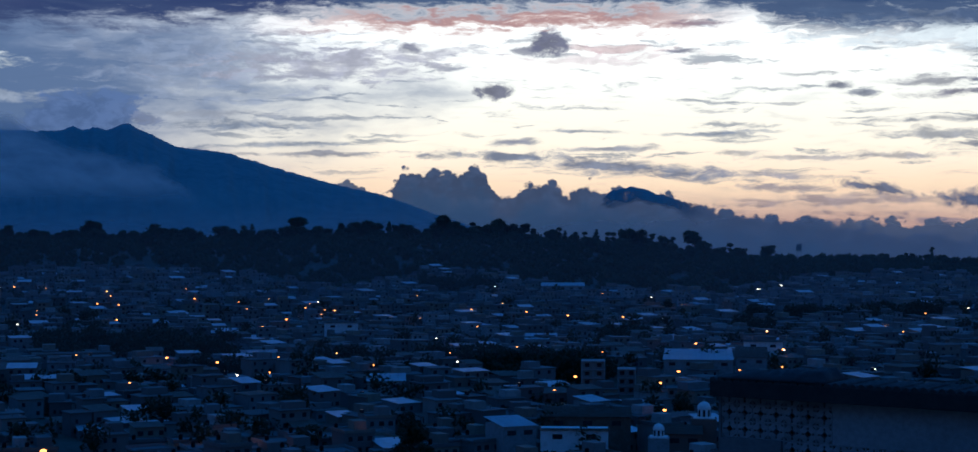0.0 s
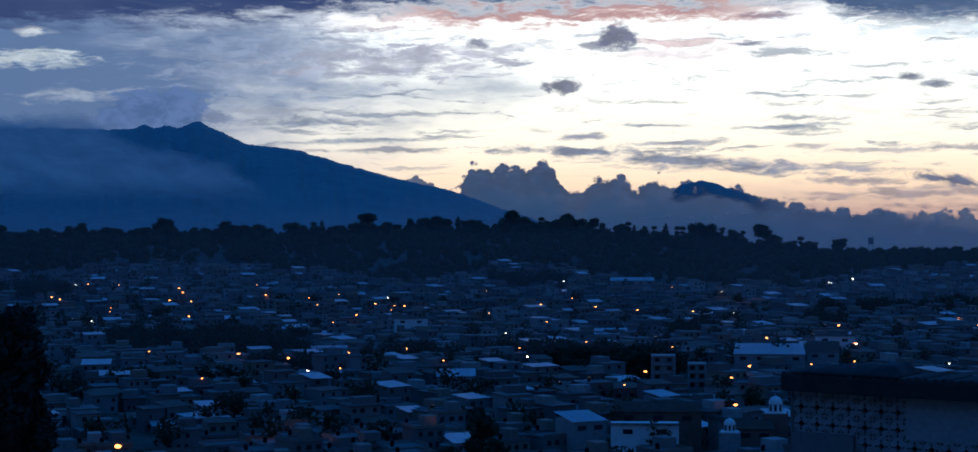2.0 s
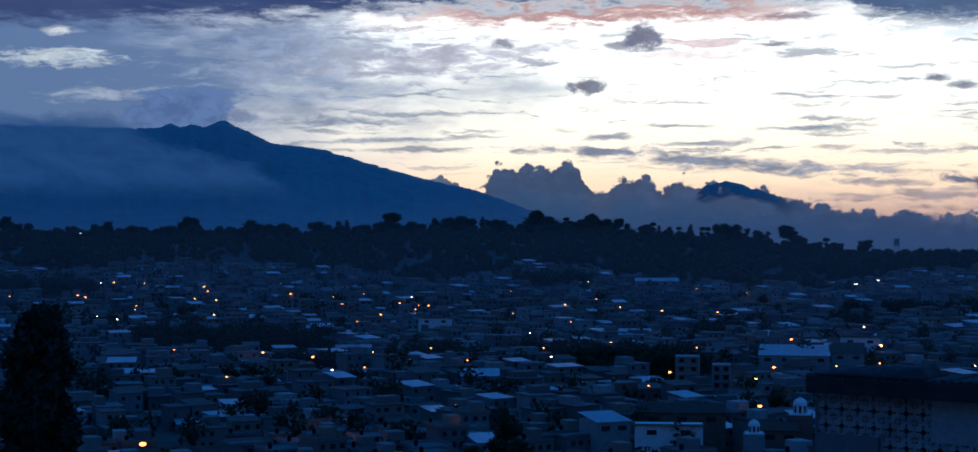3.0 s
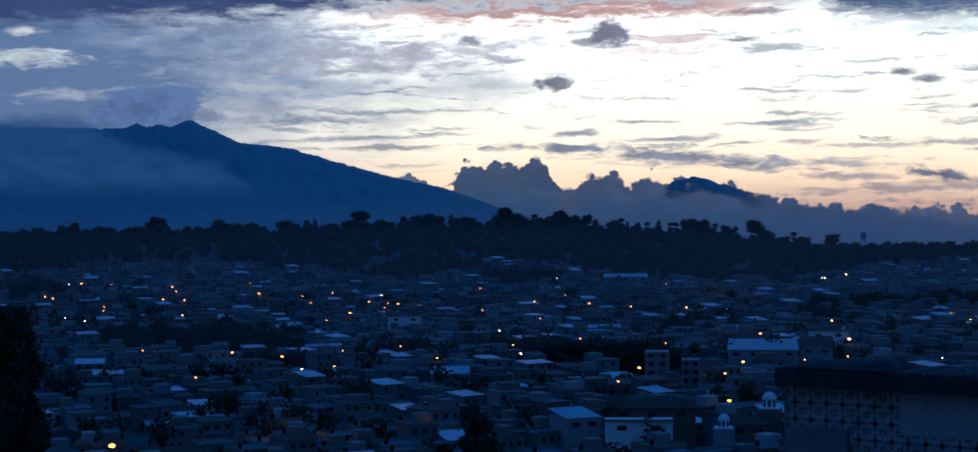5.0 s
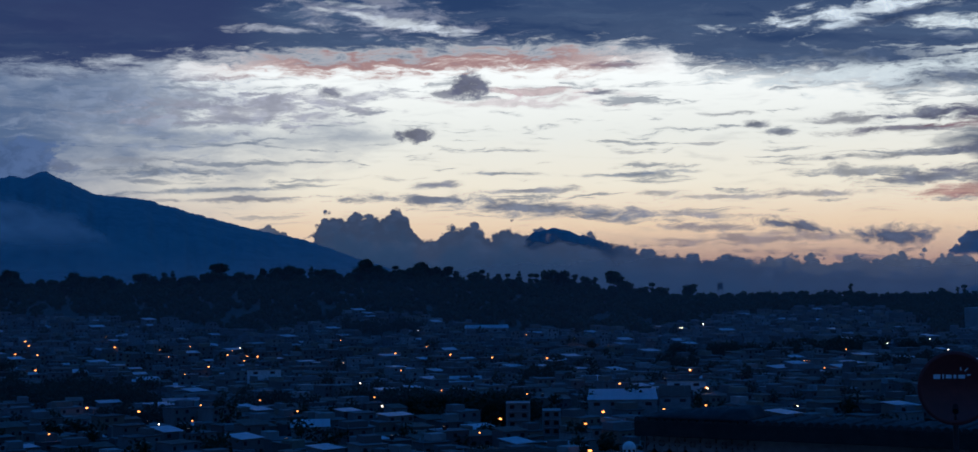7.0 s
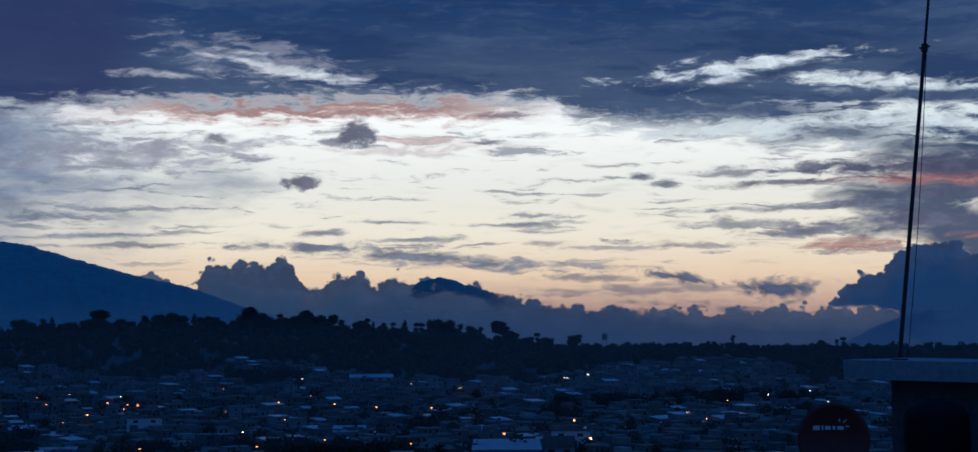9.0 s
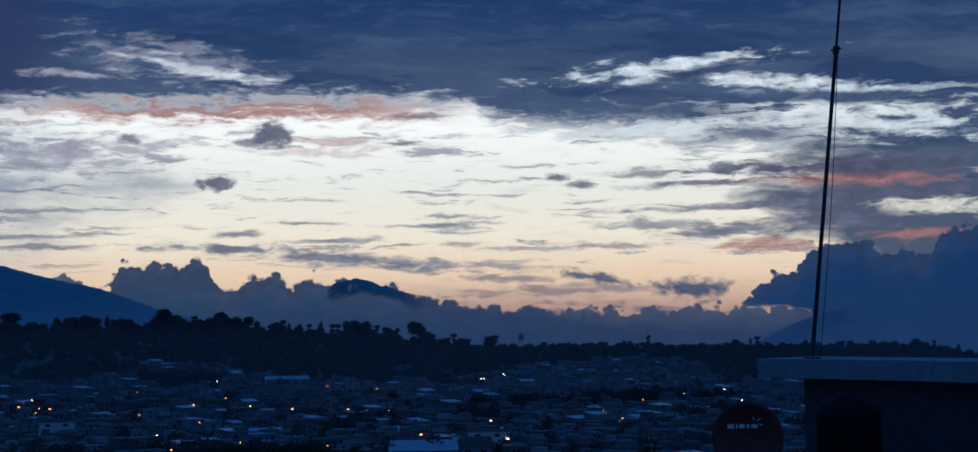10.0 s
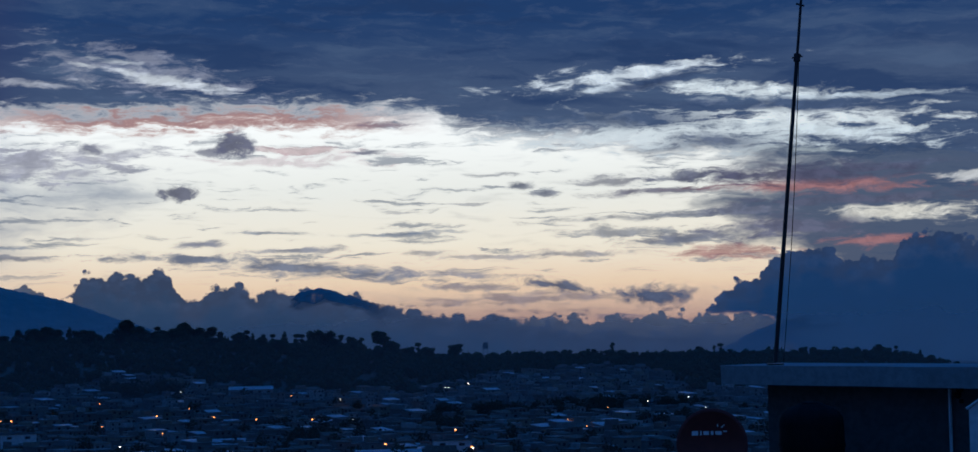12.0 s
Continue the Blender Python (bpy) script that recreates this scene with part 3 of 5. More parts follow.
def tree_shape(kind, rng):
    """Trunk and limbs (bmesh), and the clumps of the crown, for a tree at the origin."""
    bm, clumps = bmesh.new(), []
    if kind == "broad":
        h = rng.uniform(11, 15)
        rod(bm, (0, 0, -1), (0.3, 0, h * 0.5), 0.45, 0.28)
        for k in range(15):
            a, out = rng.uniform(0, 6.28), rng.uniform(0.3, 4.4)
            z = h * rng.uniform(0.22, 0.86) - out * 0.25
            p = (math.cos(a) * out, math.sin(a) * out, z)
            rod(bm, (0.2, 0, h * 0.38), p, 0.16, 0.05, 5)
            r = rng.uniform(1.8, 3.0)
            clumps.append((p, (r * 1.15, r * 1.15, r * 0.8)))
    elif kind == "tall":
        h = rng.uniform(15, 20)
        lean = rng.uniform(-1.2, 1.2)
        rod(bm, (0, 0, -1), (lean, 0, h * 0.93), 0.55, 0.25)
        for k in range(13):
            z = h * rng.uniform(0.4, 0.98)
            a, out = rng.uniform(0, 6.28), rng.uniform(0.2, 2.9) * (1.25 - z / h)
            p = (lean * z / h + math.cos(a) * out, math.sin(a) * out, z)
            rod(bm, (lean * z / h, 0, z - 1.6), p, 0.1, 0.04, 5)
            r = rng.uniform(0.8, 1.7)
            clumps.append((p, (r * 1.2, r * 1.2, r * 0.75)))
    elif kind == "umbrella":
        h = rng.uniform(12, 15)
        rod(bm, (0, 0, -1), (0.4, 0, h * 0.85), 0.6, 0.3)
        for k in range(14):
            a, out = rng.uniform(0, 6.28), rng.uniform(0.3, 3.4)
            p = (math.cos(a) * out, math.sin(a) * out, h * rng.uniform(0.58, 0.98) - out * 0.3)
            rod(bm, (0.3, 0, h * 0.6), p, 0.25, 0.12, 5)
            r = rng.uniform(1.5, 2.4)
            clumps.append((p, (r * 1.4, r * 1.4, r * 0.7)))
    else:
        h = rng.uniform(8, 10.5)
        rod(bm, (0, 0, -1), (0.2, 0, h * 0.7), 0.24, 0.08)
        for k in range(8):
            a, out = rng.uniform(0, 6.28), rng.uniform(0.2, 2.0)
            p = (math.cos(a) * out, math.sin(a) * out, h * rng.uniform(0.35, 0.92))
            rod(bm, (0.1, 0, h * 0.3), p, 0.09, 0.03, 5)
            r = rng.uniform(1.0, 1.7)
            clumps.append((p, (r, r, r * 0.9)))
    return bm, clumps


def make_tree(kind, seed, label, place, leaf=0.72, count=110, mat=None):
    rng = random.Random(seed)
    bm, clumps = tree_shape(kind, rng)
    ob = thing("tree", label, "tree", place)
    part("trunk", bm, M_BARK, ob)
    vs, fs = leaves(rng, clumps, count, leaf)
    crown = link_mesh("crown", vs, fs, mat or M_LEAF)
    crown.parent = ob
    return ob


rng = random.Random(17)
KINDS = [("broad", "broad dark tree with a rounded ragged crown"), ("tall", "tall thin eucalyptus with gaps in its crown"),
         ("umbrella", "high tree with bare trunk and flat crown"), ("small", "low bushy dark tree on the ridge")]
protos = {k: [make_tree(k, 40 + 10 * i + j, label, toward(-12 + 3 * (4 * j + i) % 34, 1715, 0)) for j in range(4)] for i, (k, label) in enumerate(KINDS)}


def plant(kind, az, d, size, group):
    p = toward(az, d)
    p.z = ground_height(p.x, p.y)
    ob = copy_thing(rng.choice(protos[kind]), Matrix.Translation(p) @ Matrix.Rotation(rng.uniform(0, 6.28), 4, "Z"))
    if kind == "tall":
        size = min(size, 1.2)
    ob.scale = (size * rng.uniform(0.9, 1.15),) * 2 + (size,)
    tagged(ob, group=group)
    return ob


for k in protos:
    for ob in protos[k]:
        ob.location.z = ground_height(ob.location.x, ob.location.y)
        tagged(ob, group="trees on the ridge")
az = -22.0
while az < 30:
    far_side = smooth(7, 11, az)
    kind = rng.choices(["broad", "tall", "umbrella", "small"], [8, 3.0 * (0.2 + smooth(-2, 1, az)) * (1 - 0.7 * far_side), 2.0, 2 + 4 * far_side])[0]
    plant(kind, az, rng.uniform(1660, 1740), rng.choice((0.8, 1.1, 1.3, 1.5, 1.75, 2.05)) * (1 + 0.3 * noise.noise(Vector((az * 0.9, 3, 0)))) * (1 - 0.48 * far_side), "trees on the ridge")
    az += rng.uniform(0.15, 0.44) * (1 + 0.3 * far_side)
az = -22.0
while az < 9:
    plant(rng.choice(("broad", "broad", "umbrella")), az, rng.uniform(1610, 1650), rng.uniform(0.95, 1.5) * (1 - 0.5 * smooth(6, 10, az)), "trees on the ridge")
    az += rng.uniform(0.24, 0.60)
# single trees that stand out on the skyline
for kind, az, size in (("umbrella", -0.45, 1.15), ("broad", -0.2, 1.2), ("broad", -0.75, 1.15), ("tall", 1.55, 1.0), ("tall", 3.3, 0.95), ("tall", 2.6, 0.9), ("broad", -5.2, 1.1), ("broad", -6.0, 1.1),
                       ("tall", 18.67, 1.05), ("umbrella", 21.8, 1.0), ("broad", 22.4, 0.85), ("umbrella", 23.96, 1.05), ("tall", 24.5, 0.95), ("tall", 25.3, 0.9), ("umbrella", 14.2, 0.85), ("umbrella", 14.9, 0.95), ("broad", 15.3, 0.8), ("tall", 0.9, 1.05), ("tall", 4.3, 1.1), ("tall", 5.2, 0.95), ("umbrella", 6.1, 1.2), ("broad", 8.0, 1.1)):
    plant(kind, az, rng.uniform(1670, 1700), size * (1.1 if az < 8 else 1.0), "trees on the ridge")


def woods(name, label, spots, seed, leaf=1.1, count=34):
    """Woods too dense to tell the trees apart."""
    r = random.Random(seed)
    clumps = []
    for x, y in spots:
        z = ground_height(x, y)
        h = r.uniform(5, 11)
        for k in range(4):
            c = r.uniform(1.6, 3.2)
            clumps.append(((x + r.uniform(-2.5, 2.5), y + r.uniform(-2.5, 2.5), z + h * r.uniform(0.35, 1.0)), (c * 1.2, c * 1.2, c)))
    vs, fs = leaves(r, clumps, count, leaf)
    return tagged(link_mesh(name, vs, fs, M_LEAF), label, "woods", kind="stuff")


def strewn(count, az0, az1, d0, d1, seed):
    r = random.Random(seed)
    return [tuple(toward(r.uniform(az0, az1), r.uniform(d0, d1)).xy) for k in range(count)]


EDGE = [(-24, -1.5), (-19.5, -1.4), (-16.5, -1.64), (-15.4, -1.3), (-11.3, -1.4), (-7.9, -1.7), (-4.9, -2.15), (-1.6, -1.42), (1.6, -1.75), (3.7, -2.15), (7.9, -2.4), (8.9, -1.95), (12.8, -1.6), (15.5, -1.45), (16.6, -1.7), (17.4, -2.4), (20, -2.2), (31, -2.0)]


def edge_of_woods(az):
    """The distance at which the houses' roofs end on the slope and the woods begin."""
    el = float(np.interp(az, [p[0] for p in EDGE], [p[1] for p in EDGE]))
    d = 1000.0
    while d < 1560 and ground_height(*toward(az, d).xy) + 5 < rise(el, d):
        d += 10
    return d


WOODS_FROM = [edge_of_woods(a) for a in range(-30, 36)]


def woods_from(x, y):
    return float(np.interp(math.degrees(math.atan2(x, y)), range(-30, 36), WOODS_FROM))


spots = [(x, y) for x, y in strewn(4300, -24, 31, 1000, 1700, 5) + strewn(900, -24, 31, 1630, 1720, 15)
         if math.hypot(x, y) > woods_from(x, y) + 25 * noise.noise(Vector((x / 60, y / 60, 4)))]
woods("hillside_woods", "dense dark woods covering the slope below the ridge", spots, 6, 1.65, 27)
GROVES = [(-12.2, 785, 42, 42), (-14.6, 820, 22, 26), (-10.0, 750, 22, 24), (1.5, 655, 30, 34), (-0.5, 690, 22, 22), (3.4, 625, 22, 20), (-9.0, 660, 12, 14), (9.0, 905, 10, 26),
          (4.6, 840, 12, 22), (17.0, 900, 12, 24), (-5.2, 700, 14, 10), (-17.5, 880, 22, 26), (12.0, 1010, 60, 18), (-1.0, 1180, 30, 22), (-18.5, 1150, 40, 30), (15.5, 1060, 60, 14)]


def in_grove(x, y, more=1.0):
    for az, d, rx, ry in GROVES:
        p = toward(az, d)
        if ((x - p.x) / (rx * more)) ** 2 + ((y - p.y) / (ry * more)) ** 2 < 1:
            return True
    return False


r = random.Random(8)
spots = []
for az, d, rx, ry in GROVES:
    p = toward(az, d)
    for k in range(int(rx * ry / 16)):
        a, q = r.uniform(0, 6.28), r.random() ** 0.5
        spots.append((p.x + math.cos(a) * q * rx, p.y + math.sin(a) * q * ry))
for x, y in strewn(520, -23, 30, 380, 1240, 12):
    spots.append((x, y))
woods("town_groves", "dark groves of trees between the houses", spots, 9, 0.8, 40)
# ---- town ----
def wall_paint(name, tones, per="island"):
    m = bpy.data.materials.new(name)
    m.use_nodes = True
    n = Nodes(m.node_tree)
    place = n.put("ShaderNodeTexCoord").outputs["Object"]
    pick = n.put("ShaderNodeNewGeometry").outputs["Random Per Island"] if per == "island" else n.put("ShaderNodeObjectInfo").outputs["Random"]
    colour = n.ramp(pick, [(i / len(tones), tuple(0.62 * v for v in c)) for i, c in enumerate(tones)])
    n.tree.nodes[-1].color_ramp.interpolation = "CONSTANT"
    stain = n.span(n.noise(place, 0.35, 6.0, 0.65), 0.42, 0.7)
    colour = n.mix(n.math("MULTIPLY", stain, 0.5), colour, (0.11, 0.105, 0.095))
    colour = n.mix(n.math("MULTIPLY", n.span(n.noise(place, 4.0, 5.0), 0.4, 0.7), 0.3), colour, (0.2, 0.19, 0.17))
    b = n.put("ShaderNodeBsdfPrincipled")
    n.feed(b.inputs["Base Color"], colour)
    n.feed(b.inputs["Roughness"], 0.9)
    n.put("ShaderNodeOutputMaterial", b.outputs[0])
    return m


TONES = [(0.30, 0.29, 0.27), (0.22, 0.21, 0.20), (0.42, 0.40, 0.36), (0.16, 0.155, 0.15), (0.34, 0.25, 0.19), (0.28, 0.33, 0.33), (0.24, 0.22, 0.20), (0.55, 0.54, 0.51), (0.20, 0.19, 0.18), (0.36, 0.30, 0.22), (0.18, 0.17, 0.165), (0.3, 0.3, 0.3)]
M_WALLS = wall_paint("town_plaster", TONES)
M_HOUSE = wall_paint("house_plaster", TONES, "object")
M_ROOF = wall_paint("flat_roofs", [(0.22, 0.21, 0.2), (0.15, 0.145, 0.14), (0.10, 0.10, 0.10), (0.30, 0.29, 0.28), (0.13, 0.12, 0.11), (0.2, 0.2, 0.2)])
M_SHEET = material("galvanised_roof_sheet", (0.62, 0.64, 0.66), 0.42, (0.5, 0.52, 0.54), (0.30, 0.25, 0.21), metal=0.6, mix_spots=0.35, random_value=0.25, scale=0.5)
M_WHITE = material("white_paint", (0.72, 0.72, 0.70), 0.7, (0.6, 0.6, 0.58), (0.4, 0.39, 0.36), mix_spots=0.4)
M_DARKGLASS = material("dark_window", (0.02, 0.025, 0.03), 0.25)
M_RUST = material("rusted_sheet", (0.13, 0.075, 0.05), 0.8, (0.09, 0.05, 0.035), (0.18, 0.14, 0.12), scale=0.8)
M_CONCRETE = material("grey_concrete", (0.30, 0.295, 0.285), 0.9, (0.22, 0.215, 0.21), (0.14, 0.135, 0.13), bump=0.4, bump_scale=14.0)
M_TEAL = material("teal_paint", (0.12, 0.36, 0.38), 0.75, (0.1, 0.3, 0.32), (0.2, 0.25, 0.25))
M_BRICKRED = material("red_brown_wall", (0.22, 0.11, 0.085), 0.9, (0.17, 0.085, 0.065), (0.12, 0.08, 0.07))
M_BLACKPIPE = material("black_plastic", (0.010, 0.010, 0.011), 0.75)
M_STEEL = material("dark_steel", (0.05, 0.05, 0.052), 0.5, metal=0.7)


def lamp_material(name, colour, strength):
    m = bpy.data.materials.new(name)
    m.use_nodes = True
    n = Nodes(m.node_tree)
    e = n.put("ShaderNodeEmission", (*colour, 1.0), strength)
    n.put("ShaderNodeOutputMaterial", e.outputs[0])
    return m


M_SODIUM = lamp_material("sodium_light", (1.0, 0.30, 0.075), 5.5)
M_LED = lamp_material("white_light", (1.0, 0.86, 0.66), 7.0)
LANDMARKS = [(7.2, 650, 26), (9.2, 655, 16), (-3.55, 576, 13), (2.55, 1164, 24), (2.9, 405, 14), (7.4, 425, 9), (5.9, 400, 8), (6.8, 410, 10), (4.1, 585, 15), (-5.1, 850, 13), (-7.9, 720, 10), (0.9, 420, 7), (-14.5, 405, 10)]


def kept_free(x, y):
    for az, d, r in LANDMARKS:
        p = toward(az, d)
        if (x - p.x) ** 2 + (y - p.y) ** 2 < r * r:
            return True
    return in_grove(x, y)


def open_box(vs, fs, ms, m, x0, x1, y0, y1, z0, z1, slot, bottom=False):
    b = len(vs)
    for z in (z0, z1):
        for x, y in ((x0, y0), (x1, y0), (x1, y1), (x0, y1)):
            vs.append(tuple(m @ Vector((x, y, z))))
    fs += [(b + 4, b + 5, b + 6, b + 7)] + [(b + i, b + (i + 1) % 4, b + 4 + (i + 1) % 4, b + 4 + i) for i in range(4)]
    ms += [slot] * 5


def far_house(vs, fs, ms, m, r, near):
    w, dp, h = r.uniform(6, 10.5), r.uniform(7, 11), r.choice((2.8, 3.2, 4.4, 5.6, 5.9, 6.6, 8.4))
    open_box(vs, fs, ms, m, -w / 2, w / 2, -dp / 2, dp / 2, -3, h, 0)
    if r.random() < 0.66:
        open_box(vs, fs, ms, m, -w / 2 - 0.35, w / 2 + 0.35, -dp / 2 - 0.35, dp / 2 + 0.35, h, h + 0.22, 1)
        if r.random() < 0.55:
            q = r.uniform(1.2, w / 2 - 0.3)
            s = r.choice((-1, 1)) * (w / 2 - q)
            open_box(vs, fs, ms, m, s - q, s + q, -1.0, dp / 2 - 0.3, h + 0.22, h + r.uniform(2.0, 2.7), 0)
        for k in range(r.randint(0, 3)):
            x, y = r.uniform(-w / 2, w / 2), r.uniform(-dp / 2, dp / 2)
            open_box(vs, fs, ms, m, x - 0.12, x + 0.12, y - 0.12, y + 0.12, h, h + r.uniform(0.6, 1.4), 0)
        if r.random() < 0.3:
            x = r.uniform(-w / 2 + 0.7, w / 2 - 0.7)
            open_box(vs, fs, ms, m, x - 0.5, x + 0.5, -0.5, 0.5, h + 0.2, h + 1.5, 3)
    else:
        b = len(vs)
        tilt = r.uniform(0.3, 1.3)
        x0, x1, y0, y1 = -w / 2 - 0.3, w / 2 + 0.3, -dp / 2 - 0.4, dp / 2 + 0.4
        for x, y, z in ((x0, y0, h + 0.1), (x1, y0, h + 0.1), (x1, y1, h + tilt), (x0, y1, h + tilt), (x0, y0, h), (x1, y0, h), (x1, y1, h + tilt - 0.1), (x0, y1, h + tilt - 0.1)):
            vs.append(tuple(m @ Vector((x, y, z))))
        fs += [(b, b + 1, b + 2, b + 3), (b + 4, b + 5, b + 1, b), (b + 5, b + 6, b + 2, b + 1), (b + 7, b + 4, b, b + 3), (b + 6, b + 7, b + 3, b + 2)]
        ms += [2 if r.random() < 0.3 else 4] * 5
    for storey in range(int(h / 2.7)):
        x = -w / 2 + r.uniform(0.6, 1.4)
        while x < w / 2 - 1.4:
            ww = r.uniform(0.8, 1.5)
            open_box(vs, fs, ms, m, x, x + ww, -dp / 2 - 0.05, -dp / 2 + 0.1, storey * 2.75 + 1.0, storey * 2.75 + 2.2, 3)
            x += ww + r.uniform(1.0, 4.5)


vs, fs, ms = [], [], []
r = random.Random(21)
near_plots = []
step_x, step_y, turn = 11.0, 12.0, radians(27)
for i in range(-70, 140):
    for j in range(-20, 140):
        if i % 9 == 0 or j % 7 == 0:
            continue
        gx, gy = (i + r.uniform(-0.34, 0.34)) * step_x, (j + r.uniform(-0.34, 0.34)) * step_y
        x, y = gx * math.cos(turn) - gy * math.sin(turn), gx * math.sin(turn) + gy * math.cos(turn)
        d, az = math.hypot(x, y), math.degrees(math.atan2(x, y))
        limit = woods_from(x, y) + 25 * noise.noise(Vector((x / 60, y / 60, 4)))
        if not (-23.5 < az < 31 and 352 < d < limit) or kept_free(x, y) or r.random() < 0.06:
            continue
        if d < 452:
            near_plots.append((x, y))
            continue
        m = Matrix.Translation((x, y, ground_height(x, y))) @ Matrix.Rotation(turn + 0.4 * noise.noise(Vector((x / 120, y / 120, 6))) + r.uniform(-0.2, 0.2), 4, "Z")
        far_house(vs, fs, ms, m, r, False)
town = link_mesh("town_houses", vs, fs, M_WALLS)
for m in (M_ROOF, M_SHEET, M_DARKGLASS, M_RUST):
    town.data.materials.append(m)
town.data.polygons.foreach_set("material_index", ms)
tagged(town, "crowded plastered and concrete houses of the town", "houses", kind="stuff")


def near_house(seed, place, turn):
    """A block house with storeys, roof slab or sheet roof, windows, door and roof clutter."""
    q = random.Random(seed)
    w, dp, storeys = q.uniform(7, 10), q.uniform(8, 11), q.choice((1, 2, 2, 3))
    h = storeys * 2.75 + 0.2
    sheet = q.random() < 0.38
    ob = thing("house", ("plastered block house with a sheet-metal roof" if sheet else "plastered block house with a flat concrete roof"), "house", place, turn, "houses of the town")
    part("wall", box(bmesh.new(), -w / 2, w / 2, -dp / 2, dp / 2, -4, h), M_HOUSE, ob)
    bm = bmesh.new()
    if sheet:
        n, tilt = 22, q.uniform(0.5, 1.5)
        for k in range(n):
            x0 = -w / 2 - 0.3 + (w + 0.6) * k / n
            x1 = -w / 2 - 0.3 + (w + 0.6) * (k + 1) / n
            up = 0.07 * (k % 2)
            c = [bm.verts.new(v) for v in ((x0, -dp / 2 - 0.4, h + 0.06 + up), (x1, -dp / 2 - 0.4, h + 0.13 - up), (x1, dp / 2 + 0.4, h + tilt + 0.13 - up), (x0, dp / 2 + 0.4, h + tilt + 0.06 + up))]
            bm.faces.new(c)
        bmesh.ops.remove_doubles(bm, verts=bm.verts[:], dist=0.002)
        bmesh.ops.solidify(bm, geom=bm.faces[:], thickness=0.05)
        part("roof", bm, M_SHEET if q.random() < 0.6 else M_RUST, ob, "corrugated metal roof")
    else:
        box(bm, -w / 2 - 0.3, w / 2 + 0.3, -dp / 2 - 0.3, dp / 2 + 0.3, h, h + 0.2)
        part("roof", bm, M_ROOF, ob)
        bm = bmesh.new()
        for x0, x1, y0, y1 in ((-w / 2 - 0.2, w / 2 + 0.2, -dp / 2 - 0.2, -dp / 2 - 0.05), (-w / 2 - 0.2, w / 2 + 0.2, dp / 2 + 0.05, dp / 2 + 0.2), (-w / 2 - 0.2, -w / 2 - 0.05, -dp / 2, dp / 2), (w / 2 + 0.05, w / 2 + 0.2, -dp / 2, dp / 2)):
            box(bm, x0, x1, y0, y1, h + 0.2, h + q.choice((0.5, 0.9)))
        part("parapet", bm, M_HOUSE, ob)
        if q.random() < 0.6:
            part("stair_hut", box(bmesh.new(), 0.3, w / 2 - 0.3, 0, dp / 2 - 0.4, h + 0.2, h + 2.5), M_HOUSE, ob)
        if q.random() < 0.5:
            bm = rod(bmesh.new(), (-w / 4, 0, h + 0.2), (-w / 4, 0, h + 1.4), 0.5, 0.5, 16)
            rod(bm, (-w / 4, 0, h + 1.4), (-w / 4, 0, h + 1.65), 0.5, 0.2, 16)
            part("water_tank", bm, M_BLACKPIPE, ob, "black plastic water tank")
    for s in range(storeys):
        x = -w / 2 + q.uniform(0.7, 1.2)
        while x < w / 2 - 1.6:
            ww = q.uniform(0.9, 1.5)
            win = part("window", box(bmesh.new(), x, x + ww, -dp / 2 - 0.05, -dp / 2 + 0.08, s * 2.75 + 1.0, s * 2.75 + 2.25), M_DARKGLASS, ob)
            bm = box(bmesh.new(), x - 0.08, x + ww + 0.08, -dp / 2 - 0.16, -dp / 2, s * 2.75 + 0.92, s * 2.75 + 1.0)
            part("window_sill", bm, M_CONCRETE, win)
            x += ww + q.uniform(0.9, 2.0)
    return ob


models = [near_house(100 + k, (0, 0, 0), 0) for k in range(14)]
r = random.Random(31)
near_plots.sort(key=lambda p: math.hypot(*p))
for k, (x, y) in enumerate(near_plots[:290]):
    m = Matrix.Translation((x, y, ground_height(x, y))) @ Matrix.Rotation(turn + r.uniform(-0.15, 0.15), 4, "Z")
    if k < len(models):
        models[k].matrix_basis = m
    else:
        copy_thing(models[k % len(models)], m)


def hall(label, az, d, w, dp, h, ridge, roof_mat, wall_mat, turn=0.0):
    """A long hall under a low metal roof, its panels side by side."""
    p = toward(az, d)
    p.z = ground_height(p.x, p.y)
    ob = thing("hall", label, "hall", p, -az + turn)
    part("wall", box(bmesh.new(), -w / 2, w / 2, -dp / 2, dp / 2, -4, h), wall_mat, ob)
    n = max(4, int(w / 2.2))
    me = None
    for k in range(n):
        x0, x1 = -w / 2 - 0.4 + (w + 0.8) * k / n, -w / 2 - 0.4 + (w + 0.8) * (k + 1) / n - 0.04
        bm = bmesh.new()
        c = [bm.verts.new(v) for v in ((x0, -dp / 2 - 0.6, h + 0.1), (x1, -dp / 2 - 0.6, h + 0.1), (x1, dp / 2 + 0.6, h + 0.1 + ridge), (x0, dp / 2 + 0.6, h + 0.1 + ridge))]
        bm.faces.new(c)
        bmesh.ops.solidify(bm, geom=bm.faces[:], thickness=-0.12)
        part("roof_panel", bm, roof_mat, ob)
    for k in range(max(2, int(w / 6))):
        x = -w / 2 + w * (k + 0.5) / max(2, int(w / 6))
        part("window", box(bmesh.new(), x - 1.2, x + 1.2, -dp / 2 - 0.06, -dp / 2 + 0.1, h - 2.2, h - 1.0), M_DARKGLASS, ob)
    return ob


